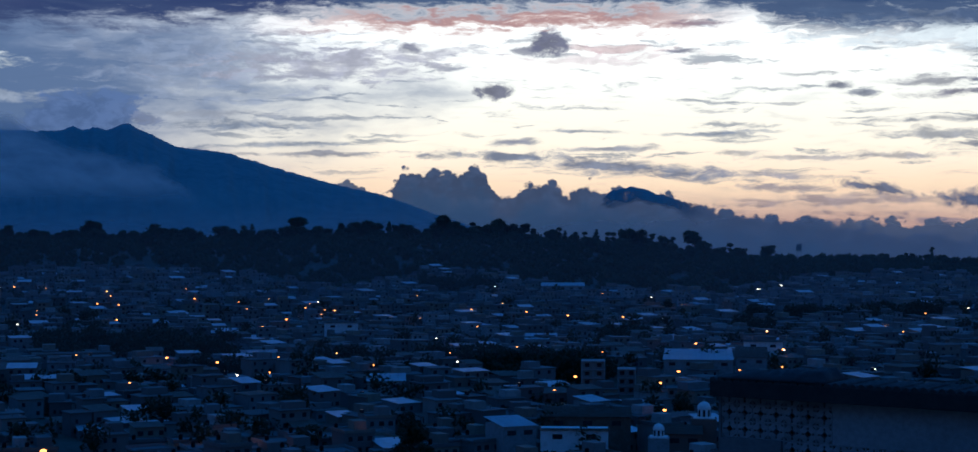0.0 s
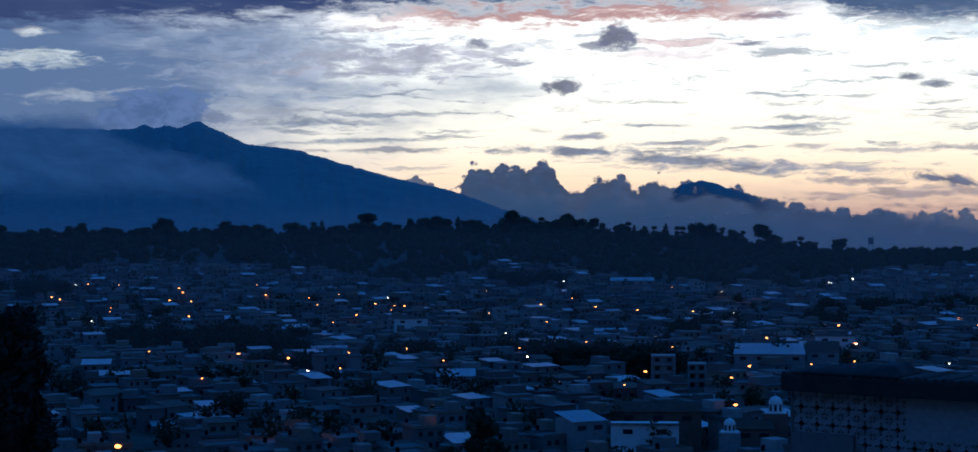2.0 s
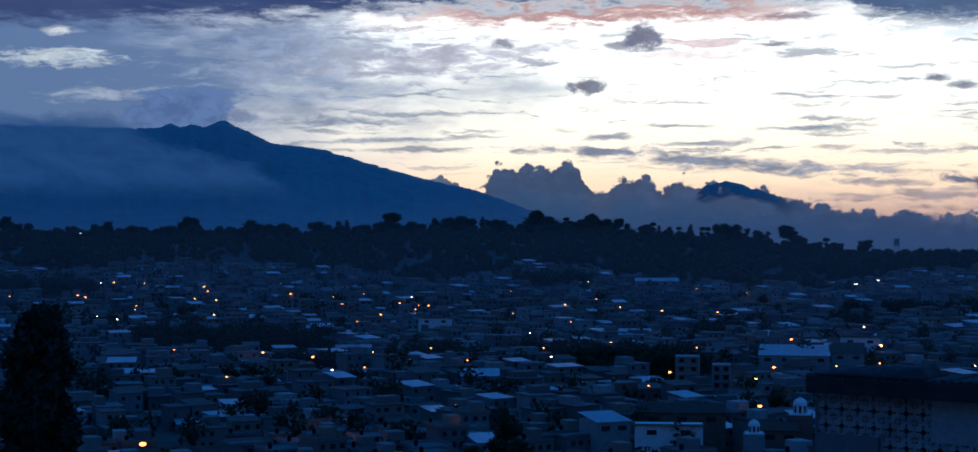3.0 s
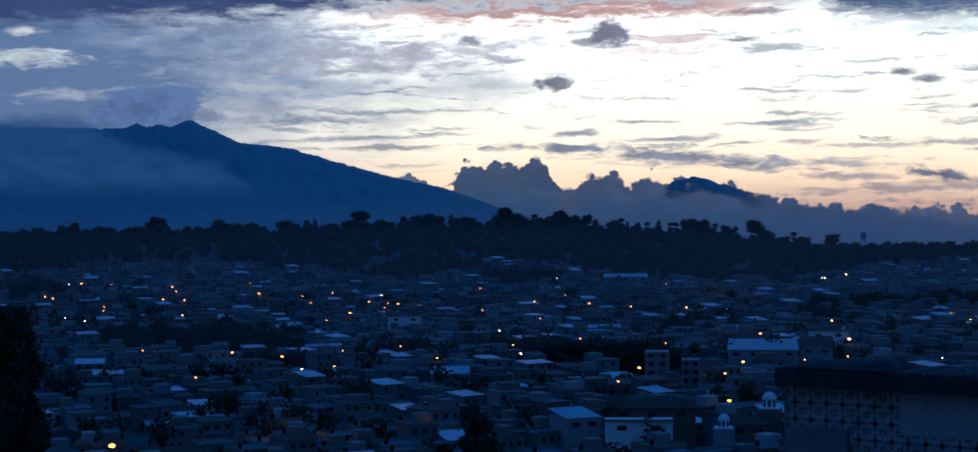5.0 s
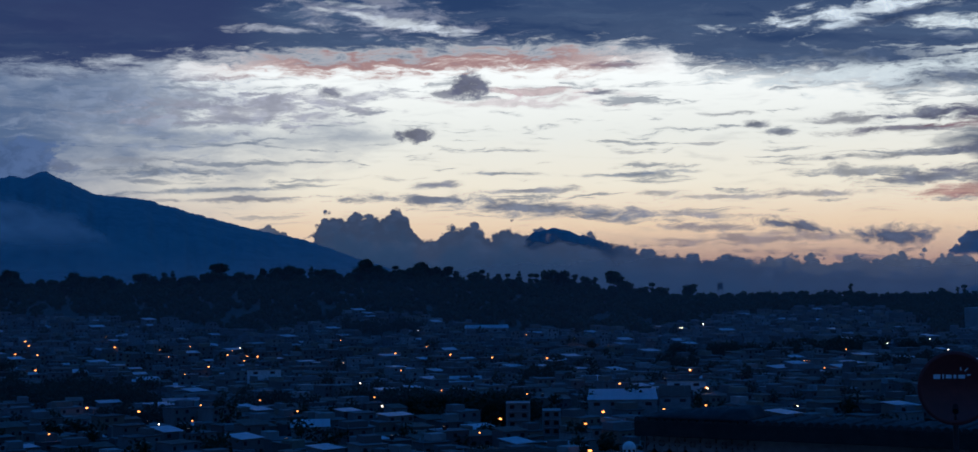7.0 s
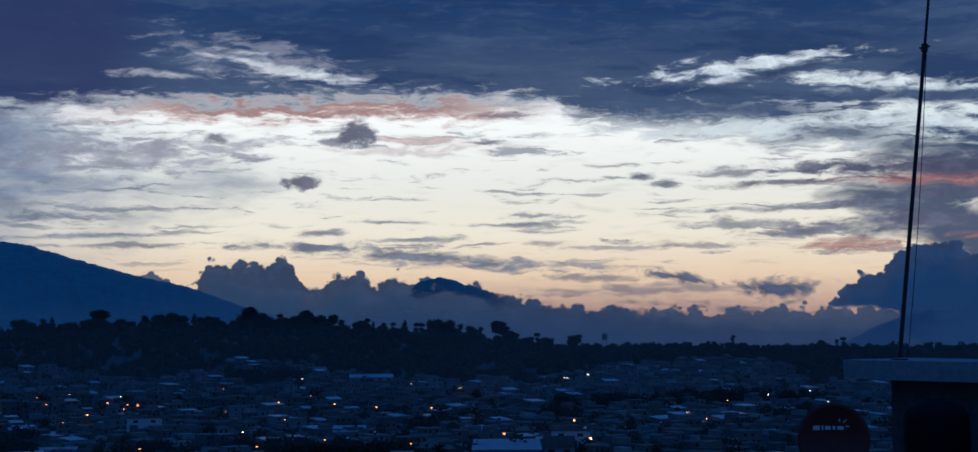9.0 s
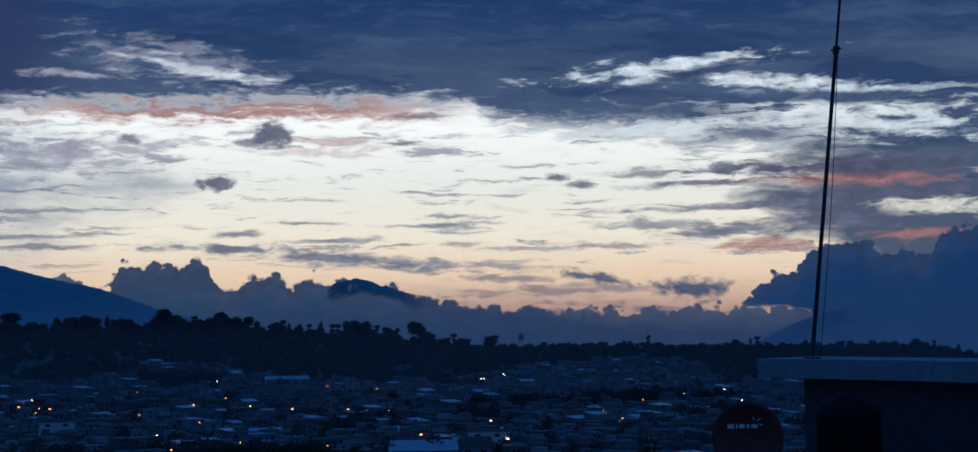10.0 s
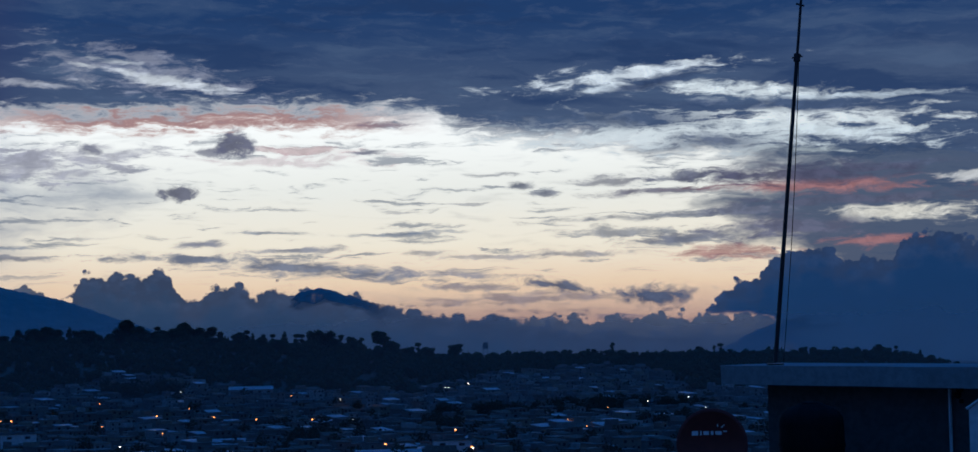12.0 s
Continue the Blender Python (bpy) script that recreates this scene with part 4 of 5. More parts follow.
M_PALE_ROOF = material("pale_metal_roof", (0.74, 0.77, 0.8), 0.6, (0.66, 0.69, 0.72), (0.5, 0.5, 0.5), metal=0.1, mix_spots=0.25, scale=0.3)
hall("long market hall with a pale metal roof", 7.2, 651, 26, 44, 8.5, 0.8, M_PALE_ROOF, M_CONCRETE)
hall("dark gabled hall beside the market hall", 9.0, 660, 12, 26, 8.0, 2.2, M_RUST, M_CONCRETE)
hall("white block building behind the halls", 9.4, 700, 16, 10, 10.5, 0.1, M_ROOF, M_WHITE)
hall("small hall with a bright sheet-metal roof", -3.55, 577, 13, 16, 6.6, 1.2, M_PALE_ROOF, M_CONCRETE)
hall("hillside hall with a pale metal roof", 2.55, 1164, 30, 26, 6.5, 1.4, M_PALE_ROOF, M_CONCRETE)
hall("long low shed with a pale roof by the woods", 4.3, 1150, 26, 10, 5.0, 0.6, M_PALE_ROOF, M_CONCRETE)
hall("hall with a pale sheet roof among the houses", 1.8, 800, 15, 22, 7.0, 1.5, M_PALE_ROOF, M_CONCRETE)
hall("low hall with a pale metal roof at the town's edge", -20.2, 905, 22, 18, 6.0, 1.5, M_PALE_ROOF, M_CONCRETE)
hall("terraced building with a white front", -5.1, 850, 17, 12, 11.0, 0.1, M_ROOF, M_WHITE)
hall("teal-painted building with a sheet roof", -7.9, 722, 15, 10, 6.0, 0.5, M_SHEET, M_TEAL)
hall("workshop with a large pale sheet front", 2.95, 408, 16.5, 8, 10.0, -0.2, M_RUST, M_WHITE)
hall("dark hall with a rusted roof behind the workshop", 3.4, 428, 22, 12, 11.2, 1.2, M_RUST, M_RUST)
hall("gabled house with a white eave", 0.75, 418, 9, 11, 9.8, 1.4, M_PALE_ROOF, M_CONCRETE, 25)
hall("low building with a rust-red sheet roof", -13.6, 395, 26, 14, 5.0, 1.2, M_RUST, M_BRICKRED, 4)


def tower_block(az, d, w, h, label):
    """An unfinished concrete frame: floor slabs on columns, bays partly walled."""
    p = toward(az, d)
    p.z = ground_height(p.x, p.y)
    ob = thing("apartment_block", label, "building", p, -az)
    for s in range(int(h / 3) + 1):
        part("floor_slab", box(bmesh.new(), -w / 2, w / 2, -5, 5, s * 3.0 - 0.25, s * 3.0), M_CONCRETE, ob)
    for s in range(int(h / 3)):
        for k in range(3):
            x = -w / 2 + 0.3 + (w - 0.6) * k / 2
            part("column", box(bmesh.new(), x - 0.3, x + 0.3, -5, -4.4, s * 3.0, s * 3.0 + 2.75), M_CONCRETE, ob)
        part("infill_wall", box(bmesh.new(), -w / 2 + 0.1, w / 2 - 0.1, -3.8, -3.6, s * 3.0, s * 3.0 + 2.75), M_CONCRETE, ob)
        for k in range(2):
            x = -w / 4 + w / 2 * k
            part("window", box(bmesh.new(), x - 0.8, x + 0.8, -3.88, -3.7, s * 3.0 + 0.9, s * 3.0 + 2.2), M_DARKGLASS, ob)
    part("foundation", box(bmesh.new(), -w / 2, w / 2, -5, 5, -5, -0.25), M_CONCRETE, ob)


tower_block(3.6, 590, 8.5, 12, "four-storey concrete block with pale columns")
tower_block(4.75, 592, 6.5, 10, "three-storey concrete block with pale columns")


def cupola(az, d, el, radius, label, body_mat):
    """A domed lantern on a drum with arched openings, over a square church tower."""
    p = toward(az, d)
    base = ground_height(p.x, p.y)
    p.z = base
    top = rise(el, d) - base
    ob = thing("church_tower", label, "church", p, -az)
    z0 = top - radius * 2.4
    part("tower", box(bmesh.new(), -radius * 1.9, radius * 1.9, -radius * 1.9, radius * 1.9, -4, z0), body_mat, ob)
    part("cornice", box(bmesh.new(), -radius * 1.6, radius * 1.6, -radius * 1.6, radius * 1.6, z0, z0 + 0.3, 0.05), M_WHITE, ob)
    drum = part("drum", rod(bmesh.new(), (0, 0, z0 + 0.3), (0, 0, top - radius), radius, radius, 20), M_WHITE, ob)
    for k in range(8):
        a = k * math.pi / 4
        bm = box(bmesh.new(), -radius * 0.18, radius * 0.18, radius * 0.9, radius * 1.02, z0 + 0.5, top - radius * 1.1)
        bmesh.ops.rotate(bm, verts=bm.verts[:], cent=(0, 0, 0), matrix=Matrix.Rotation(a, 3, "Z"))
        part("arched_opening", bm, M_DARKGLASS, drum)
    bm = bmesh.new()
    bmesh.ops.create_uvsphere(bm, u_segments=20, v_segments=12, radius=radius * 1.06, matrix=Matrix.Translation((0, 0, top - radius)) @ Matrix.Diagonal((1, 1, 1.05, 1)))
    bmesh.ops.delete(bm, geom=[v for v in bm.verts if v.co.z < top - radius - 0.02], context="VERTS")
    for f in bm.faces:
        f.smooth = True
    dome = part("dome", bm, M_WHITE, ob, "white painted dome")
    part("finial", rod(bmesh.new(), (0, 0, top), (0, 0, top + radius * 0.5), 0.08, 0.03, 6), M_WHITE, dome)


cupola(7.40, 430, -6.02, 1.7, "church tower with a large white dome", M_BRICKRED)
cupola(5.85, 405, -6.78, 1.35, "church tower with a small white dome", M_CONCRETE)
hall("red-brown church nave between the domes", 6.7, 420, 9, 14, 8.2, 0.6, M_RUST, M_BRICKRED)


def street_lamp(place, light, big, turn, label):
    ob = thing("street_lamp", label, "street lamp", place, turn, "street lamps of the town")
    pole = part("pole", rod(bmesh.new(), (0, 0, -3), (0, 0, 7.6), 0.09, 0.06), M_STEEL, ob)
    part("arm", rod(bmesh.new(), (0, 0, 7.5), (0, -1.3, 7.9), 0.05, 0.04, 6), M_STEEL, ob)
    bm = bmesh.new()
    bmesh.ops.create_uvsphere(bm, u_segments=10, v_segments=6, radius=big, matrix=Matrix.Translation((0, -1.5, 7.85)) @ Matrix.Diagonal((1.3, 1.2, 0.75, 1)))
    part("bulb", bm, light, ob, "glowing lamp head")
    return ob


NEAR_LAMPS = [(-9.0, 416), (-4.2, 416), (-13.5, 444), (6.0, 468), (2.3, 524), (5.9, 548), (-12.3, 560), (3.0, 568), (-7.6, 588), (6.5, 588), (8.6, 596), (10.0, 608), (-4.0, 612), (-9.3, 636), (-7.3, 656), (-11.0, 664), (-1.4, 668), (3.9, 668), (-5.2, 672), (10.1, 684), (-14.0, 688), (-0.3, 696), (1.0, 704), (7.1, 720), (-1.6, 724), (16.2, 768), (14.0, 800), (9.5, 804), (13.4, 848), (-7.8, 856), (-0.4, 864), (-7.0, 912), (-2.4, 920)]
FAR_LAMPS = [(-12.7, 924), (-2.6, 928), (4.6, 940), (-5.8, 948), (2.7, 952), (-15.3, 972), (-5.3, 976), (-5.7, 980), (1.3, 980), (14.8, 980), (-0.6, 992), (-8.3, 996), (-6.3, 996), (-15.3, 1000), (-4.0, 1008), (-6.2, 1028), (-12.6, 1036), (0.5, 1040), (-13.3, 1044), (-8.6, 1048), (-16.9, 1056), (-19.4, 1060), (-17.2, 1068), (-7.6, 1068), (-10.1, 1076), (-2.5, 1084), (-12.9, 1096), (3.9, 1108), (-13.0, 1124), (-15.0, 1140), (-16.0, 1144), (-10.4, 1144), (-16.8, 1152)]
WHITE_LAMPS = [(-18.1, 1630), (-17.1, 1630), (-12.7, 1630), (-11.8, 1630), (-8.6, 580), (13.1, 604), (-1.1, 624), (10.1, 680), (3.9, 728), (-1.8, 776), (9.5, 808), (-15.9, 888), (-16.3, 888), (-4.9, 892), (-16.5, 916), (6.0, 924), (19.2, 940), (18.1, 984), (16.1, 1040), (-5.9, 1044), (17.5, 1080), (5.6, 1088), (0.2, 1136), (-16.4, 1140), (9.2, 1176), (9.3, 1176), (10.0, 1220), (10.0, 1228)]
r = random.Random(51)
sodium = [street_lamp((0, 0, 0), M_SODIUM, 0.28, 0, "lit sodium street lamp on a steel pole"), street_lamp((0, 0, 0), M_SODIUM, 0.46, 0, "bright lit sodium street lamp on a steel pole")]
white = [street_lamp((0, 0, 0), M_LED, 0.30, 0, "lit white street lamp on a steel pole")]


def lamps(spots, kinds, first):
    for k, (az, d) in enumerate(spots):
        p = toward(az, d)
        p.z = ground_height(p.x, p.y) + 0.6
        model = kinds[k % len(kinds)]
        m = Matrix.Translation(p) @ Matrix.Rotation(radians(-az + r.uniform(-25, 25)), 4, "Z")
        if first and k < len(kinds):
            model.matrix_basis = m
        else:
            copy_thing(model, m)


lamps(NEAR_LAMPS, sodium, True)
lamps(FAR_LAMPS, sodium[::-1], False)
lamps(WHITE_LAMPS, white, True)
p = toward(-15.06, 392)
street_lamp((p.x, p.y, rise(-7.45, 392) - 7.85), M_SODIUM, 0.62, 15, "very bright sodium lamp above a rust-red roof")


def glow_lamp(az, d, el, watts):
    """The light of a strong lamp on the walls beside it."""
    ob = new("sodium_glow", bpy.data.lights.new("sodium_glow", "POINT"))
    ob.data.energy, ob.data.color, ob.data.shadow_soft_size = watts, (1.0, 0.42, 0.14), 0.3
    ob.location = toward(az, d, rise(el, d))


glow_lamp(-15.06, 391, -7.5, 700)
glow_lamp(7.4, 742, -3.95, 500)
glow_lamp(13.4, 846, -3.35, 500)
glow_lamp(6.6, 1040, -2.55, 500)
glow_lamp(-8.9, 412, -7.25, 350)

p = toward(10.6, 1680)
p.z = ground_height(p.x, p.y)
ob = thing("water_tower", "square water tower standing on the ridge", "water tower", p, -10.6)
top = rise(-0.62, 1680) - p.z
part("tank", box(bmesh.new(), -2.6, 2.6, -2.6, 2.6, top - 6.5, top, 0.1), M_CONCRETE, ob)
for x in (-2, 2):
    for y in (-2, 2):
        part("leg", box(bmesh.new(), x - 0.35, x + 0.35, y - 0.35, y + 0.35, -2, top - 6.5), M_CONCRETE, ob)
# ---- near things ----
def leafy(name, label, place, clumps, trunk, leaf, count, mat, seed):
    ob = thing(name, label, "tree", place)
    part("trunk", trunk, M_BARK, ob)
    vs, fs = leaves(random.Random(seed), clumps, count, leaf)
    crown = link_mesh("crown", vs, fs, mat)
    crown.parent = ob
    return ob


q = random.Random(61)
p = toward(-18.45, 40)
p.z = ground_height(p.x, p.y)
high = rise(-2.62, 40) - p.z
clumps = []
for k in range(240):
    f = q.random() ** 0.8
    z = high * (0.08 + 0.90 * f)
    below = high - z
    wide_here = 0.18 + 0.86 * min(1.0, (below / 1.35)) ** 0.62 - 0.16 * smooth(1.6, 3.2, below)
    a = q.uniform(0, 6.28)
    out = wide_here * q.uniform(0.3, 0.82)
    s = q.uniform(0.16, 0.30)
    clumps.append(((math.cos(a) * out, math.sin(a) * out, z - s), (s, s, s * 1.7)))
bm = rod(bmesh.new(), (0, 0, -1), (0, 0, high * 0.9), 0.16, 0.03)
for k in range(24):
    a, z = q.uniform(0, 6.28), high * q.uniform(0.1, 0.8)
    rod(bm, (0, 0, z), (math.cos(a) * 0.5, math.sin(a) * 0.5, z + 0.7), 0.03, 0.01, 5)
leafy("cypress", "dense dark cypress tree standing close by", p, clumps, bm, 0.10, 150, M_CYPRESS, 62)

for az, d, el, seed in ((-2.65, 120, -6.55, 71), (-3.85, 118, -7.55, 72), (-2.2, 124, -7.35, 74)):
    q = random.Random(seed)
    p = toward(az, d)
    p.z = ground_height(p.x, p.y)
    high = rise(el, d) - p.z
    bm = rod(bmesh.new(), (0, 0, -1), (0.1, 0, high * 0.85), 0.14, 0.05)
    clumps = []
    for k in range(12):
        a, out, z = q.uniform(0, 6.28), q.uniform(0.1, 0.75), high - q.uniform(0.3, 1.7)
        rod(bm, (0, 0, high * 0.6), (math.cos(a) * out, math.sin(a) * out, z - 0.2), 0.04, 0.02, 5)
        s = q.uniform(0.3, 0.55)
        clumps.append(((math.cos(a) * out, math.sin(a) * out, z - s * 0.6), (s, s, s * 0.8)))
    for k in range(9):
        a, out, z = q.uniform(0, 6.28), q.uniform(0.4, 1.5), high - q.uniform(2.2, 3.4)
        rod(bm, (0, 0, high * 0.4), (math.cos(a) * out, math.sin(a) * out, z), 0.04, 0.02, 5)
        clumps.append(((math.cos(a) * out, math.sin(a) * out, z), (0.55, 0.55, 0.4)))
    leafy("tree", "small dark tree rising among the roofs", p, clumps, bm, 0.14, 120, M_LEAF, seed + 1)


class Frame:
    """A building's own axes: x along its front, y away from the eye."""

    def __init__(self, az0, d0, az1, d1):
        self.a, b = toward(az0, d0), toward(az1, d1)
        self.u = (b - self.a).normalized()
        self.v = Vector((-self.u.y, self.u.x, 0))
        self.turn = math.degrees(math.atan2(self.u.y, self.u.x))

    def at(self, az, y=0.0):
        """The x at which the view to that azimuth meets the line y."""
        w, o = way(az), self.a + self.v * y
        return (o.y * w.x - o.x * w.y) / (self.u.x * w.y - self.u.y * w.x)

    def place(self, x, y, z):
        q = self.a + self.u * x + self.v * y
        return Vector((q.x, q.y, z))


# house with the screen-block front
for m in (M_BLACKPIPE,):
    b = next(k for k in m.node_tree.nodes if k.type == "BSDF_PRINCIPLED")
    b.inputs["Specular IOR Level"].default_value = 0.12
M_BLOCK = material("screen_block", (0.28, 0.28, 0.275), 0.9, (0.22, 0.22, 0.215), (0.15, 0.145, 0.14), bump=0.4, bump_scale=30.0, random_value=0.18, mix_spots=0.6)
M_PLASTER = material("grey_plaster", (0.17, 0.17, 0.165), 0.9, (0.135, 0.135, 0.13), (0.10, 0.097, 0.093), bump=0.25, bump_scale=9.0)
# Cement render darkened in its colour for the dim light under the slab.
M_SHADED_RENDER = material("shaded_cement_render", (0.085, 0.083, 0.08), 0.95, (0.06, 0.058, 0.056), (0.045, 0.043, 0.04), bump=0.3, bump_scale=9.0)
M_SHEET_AND_SHADE = material("weathered_sheet_and_room_shade", (0.045, 0.04, 0.036), 0.85, (0.03, 0.027, 0.025), (0.075, 0.065, 0.06), bump=0.5, bump_scale=5.0)
M_TARP_AND_SHADE = material("black_tarpaulin_and_shade", (0.02, 0.019, 0.018), 0.75, (0.013, 0.012, 0.012), bump=0.6, bump_scale=7.0)
F = Frame(8.0, 30.0, 16.4, 28.3)
TOP = rise(-5.45, 30.0)
last = F.at(20.5)
house = thing("screen_block_house", "house with a pierced screen-block front under a dark roof", "house", F.place(0, 0, 0), F.turn)
foot = ground_height(*F.place(2, 2, 0).xy) - 1
# Back wall takes the dark sheet colour to stand for the unlit room.
part("back_wall", box(bmesh.new(), 0.0, last, 0.5, 0.85, foot, TOP - 0.02), M_SHEET_AND_SHADE, house, "interior wall behind the screen, painted dark for shade")
part("lower_wall", box(bmesh.new(), 0.0, last, 0.0, 0.49, foot, TOP - 1.82), M_PLASTER, house, "plain plastered lower wall")
part("pier", box(bmesh.new(), -0.05, -0.004, -0.02, 0.85, foot, TOP), M_PLASTER, house)
part("plaster_panel", box(bmesh.new(), 0.02, F.at(10.0, -0.08), -0.10, -0.004, foot, rise(-7.16, 30)), M_PLASTER, house, "pale plastered panel")
part("roof", box(bmesh.new(), -0.08, last + 0.3, -0.30, 0.9, TOP + 0.02, TOP + 0.12, 0.015), M_SHEET_AND_SHADE, house, "dark weathered roof sheet")
bm = bmesh.new()
for k in range(46):
    x = -0.03 + (last + 0.4) * k / 46
    bmesh.ops.create_cone(bm, cap_ends=True, segments=8, radius1=0.065, radius2=0.065, depth=1.2,
                          matrix=Matrix.Translation((x, 0.30, TOP + 0.12 + 0.012 * math.sin(k * 2.1))) @ Matrix.Rotation(math.pi / 2, 4, "X"))
part("roof_tiles", bm, M_SHEET_AND_SHADE, house, "rows of dark roof tiles")
# The board's black stands for the shadow line below the roof.
part("fascia", box(bmesh.new(), -0.08, last + 0.3, -0.33, -0.304, TOP - 0.16, TOP + 0.11, 0.008), M_TARP_AND_SHADE, house, "fascia board, black for the shadow under the roof edge")
# heap under a tarpaulin on the roof
bm = bmesh.new()
x0, x1 = F.at(8.05, -0.2), F.at(11.5, -0.2)
bmesh.ops.create_grid(bm, x_segments=44, y_segments=14, size=0.5)
for v in bm.verts:
    f, g = v.co.x + 0.5, v.co.y + 0.5
    lift = min(1, f * 9) * min(1, (1 - f) * 14) * min(1, g * 5) * min(1, (1 - g) * 5)
    bump = noise.fractal(Vector((f * 9, g * 5, 3)), 0.8, 2, 4)
    v.co = Vector((x0 + (x1 - x0) * f, -0.30 + 1.15 * g, TOP + 0.185 + lift * (0.06 + 0.13 * f + 0.05 * bump)))
for f in bm.faces:
    f.smooth = True
ext = bmesh.ops.extrude_face_region(bm, geom=bm.faces[:])
for v in [e for e in ext["geom"] if isinstance(e, bmesh.types.BMVert)]:
    v.co.z = TOP + 0.14
heap = thing("tarpaulin_heap", "low heap under black tarpaulin on the roof edge", "tarpaulin", F.place(0, 0, 0), F.turn)
part("sheet", bm, M_TARP_AND_SHADE, heap)

# dish on its pole, slab-roofed house, tank and mast
G = Frame(18.65, 25.0, 27.08, 22.5)
SLAB = rise(-1.55, 25.0)
FLOOR = 57.2
w0 = G.at(20.21, 0.35)
hut = thing("slab_roof_house", "grey plastered rooftop house under a thick concrete slab", "house", G.place(0, 0, 0), G.turn)
bm = box(bmesh.new(), 0.0, 11.0, 0.0, 1.5, SLAB - 0.275, SLAB)
bmesh.ops.subdivide_edges(bm, edges=bm.edges[:], cuts=12, use_grid_fill=True)
for v in bm.verts:
    v.co += 0.010 * noise.noise_vector(v.co * 1.7)
slab = part("roof_slab", bm, material("pale_rough_concrete", (0.33, 0.33, 0.325), 0.9, (0.26, 0.26, 0.255), (0.18, 0.178, 0.175), bump=0.4, bump_scale=14.0), hut, "rough grey concrete roof slab")
part("wall", box(bmesh.new(), w0, 10.8, 0.35, 1.4, FLOOR, SLAB - 0.276), M_SHADED_RENDER, hut, "grey plastered wall, colour darkened for shade under the slab")
part("terrace_floor", box(bmesh.new(), 3.0, 11.0, -6.2, 1.5, FLOOR - 0.25, FLOOR), M_CONCRETE, hut)
part("lower_storeys", box(bmesh.new(), 3.1, 10.9, -6.0, 1.4, 44.0, FLOOR - 0.25), M_PLASTER, hut)
x = G.at(26.15, 0.28)
part("downpipe", rod(bmesh.new(), (x, 0.30, FLOOR), (x, 0.30, SLAB - 0.30), 0.022), M_WHITE, hut, "thin pale pipe on the wall")
part("pipe", rod(bmesh.new(), (x, 0.25, SLAB - 0.26), (x + 1.0, 0.20, SLAB - 0.23), 0.014), M_WHITE, hut)
bm = bmesh.new()
for k, (dx, dz, s) in enumerate(((0.0, 0.0, 0.06), (0.05, 0.07, 0.05), (-0.03, -0.09, 0.05), (0.02, -0.17, 0.035))):
    bmesh.ops.create_icosphere(bm, subdivisions=2, radius=s, matrix=Matrix.Translation((G.at(26.55, 0.2) + dx, 0.16, SLAB - 0.28 + dz)))
part("wiring_box", bm, M_BLACKPIPE, hut, "dark tangle of wiring under the slab")

x = G.at(27.5, -0.9)
panel = thing("metal_cabinet", "pale sheet-metal cabinet with a sloping top on the terrace", "cabinet", G.place(x, -0.9, FLOOR), G.turn)
bm = bmesh.new()
top = rise(-2.9, 22.0) - FLOOR
pts = [(-0.32, 0, 0), (1.2, 0, 0), (1.2, 0, top + 0.5), (0.1, 0, top + 0.22), (-0.32, 0, top - 0.05)]
f = bm.faces.new([bm.verts.new(c) for c in pts])
e = bmesh.ops.extrude_face_region(bm, geom=[f])
bmesh.ops.translate(bm, verts=[v for v in e["geom"] if isinstance(v, bmesh.types.BMVert)], vec=(0, 0.7, 0))
bmesh.ops.recalc_face_normals(bm, faces=bm.faces[:])
part("body", bm, M_WHITE, panel)
bm = rod(bmesh.new(), (-0.34, -0.02, top - 0.04), (0.1, -0.02, top + 0.23), 0.018)
rod(bm, (0.1, -0.02, top + 0.23), (1.2, -0.02, top + 0.51), 0.018)
part("edge_trim", bm, M_WHITE, panel)
p = toward(27.85, 20.5, FLOOR)
post = thing("leaning_post", "thin dark leaning steel post on the terrace", "post", p)
part("shaft", rod(bmesh.new(), (-0.12, 0, 0), (0.02, 0, rise(-2.15, 20.5) - FLOOR), 0.028), M_STEEL, post)

# water tank
p = toward(21.64, 22.9, FLOOR)
tank = thing("water_tank", "black plastic water tank with a rounded top", "water tank", p, 0)
top, rad = rise(-2.86, 22.9) - FLOOR, 0.435
bm = bmesh.new()
ring = [(0.0, rad * 0.97), (0.05, rad), (top - 0.30, rad), (top - 0.20, rad * 0.97), (top - 0.12, rad * 0.86), (top - 0.055, rad * 0.68), (top - 0.02, rad * 0.42), (top, 0.16), (top, 0.0001)]
rows = [[bm.verts.new((math.cos(a * math.pi / 20) * rr, math.sin(a * math.pi / 20) * rr, z)) for a in range(40)] for z, rr in ring]
for lo, hi in zip(rows, rows[1:]):
    for i in range(40):
        bm.faces.new((lo[i], lo[(i + 1) % 40], hi[(i + 1) % 40], hi[i])).smooth = True
part("shell", bm, M_BLACKPIPE, tank)
bm = bmesh.new()
for z in (0.45, 0.8, 1.1):
    bmesh.ops.create_cone(bm, cap_ends=False, segments=40, radius1=rad + 0.012, radius2=rad + 0.012, depth=0.05, matrix=Matrix.Translation((0, 0, z)))
part("ribs", bm, M_BLACKPIPE, tank)
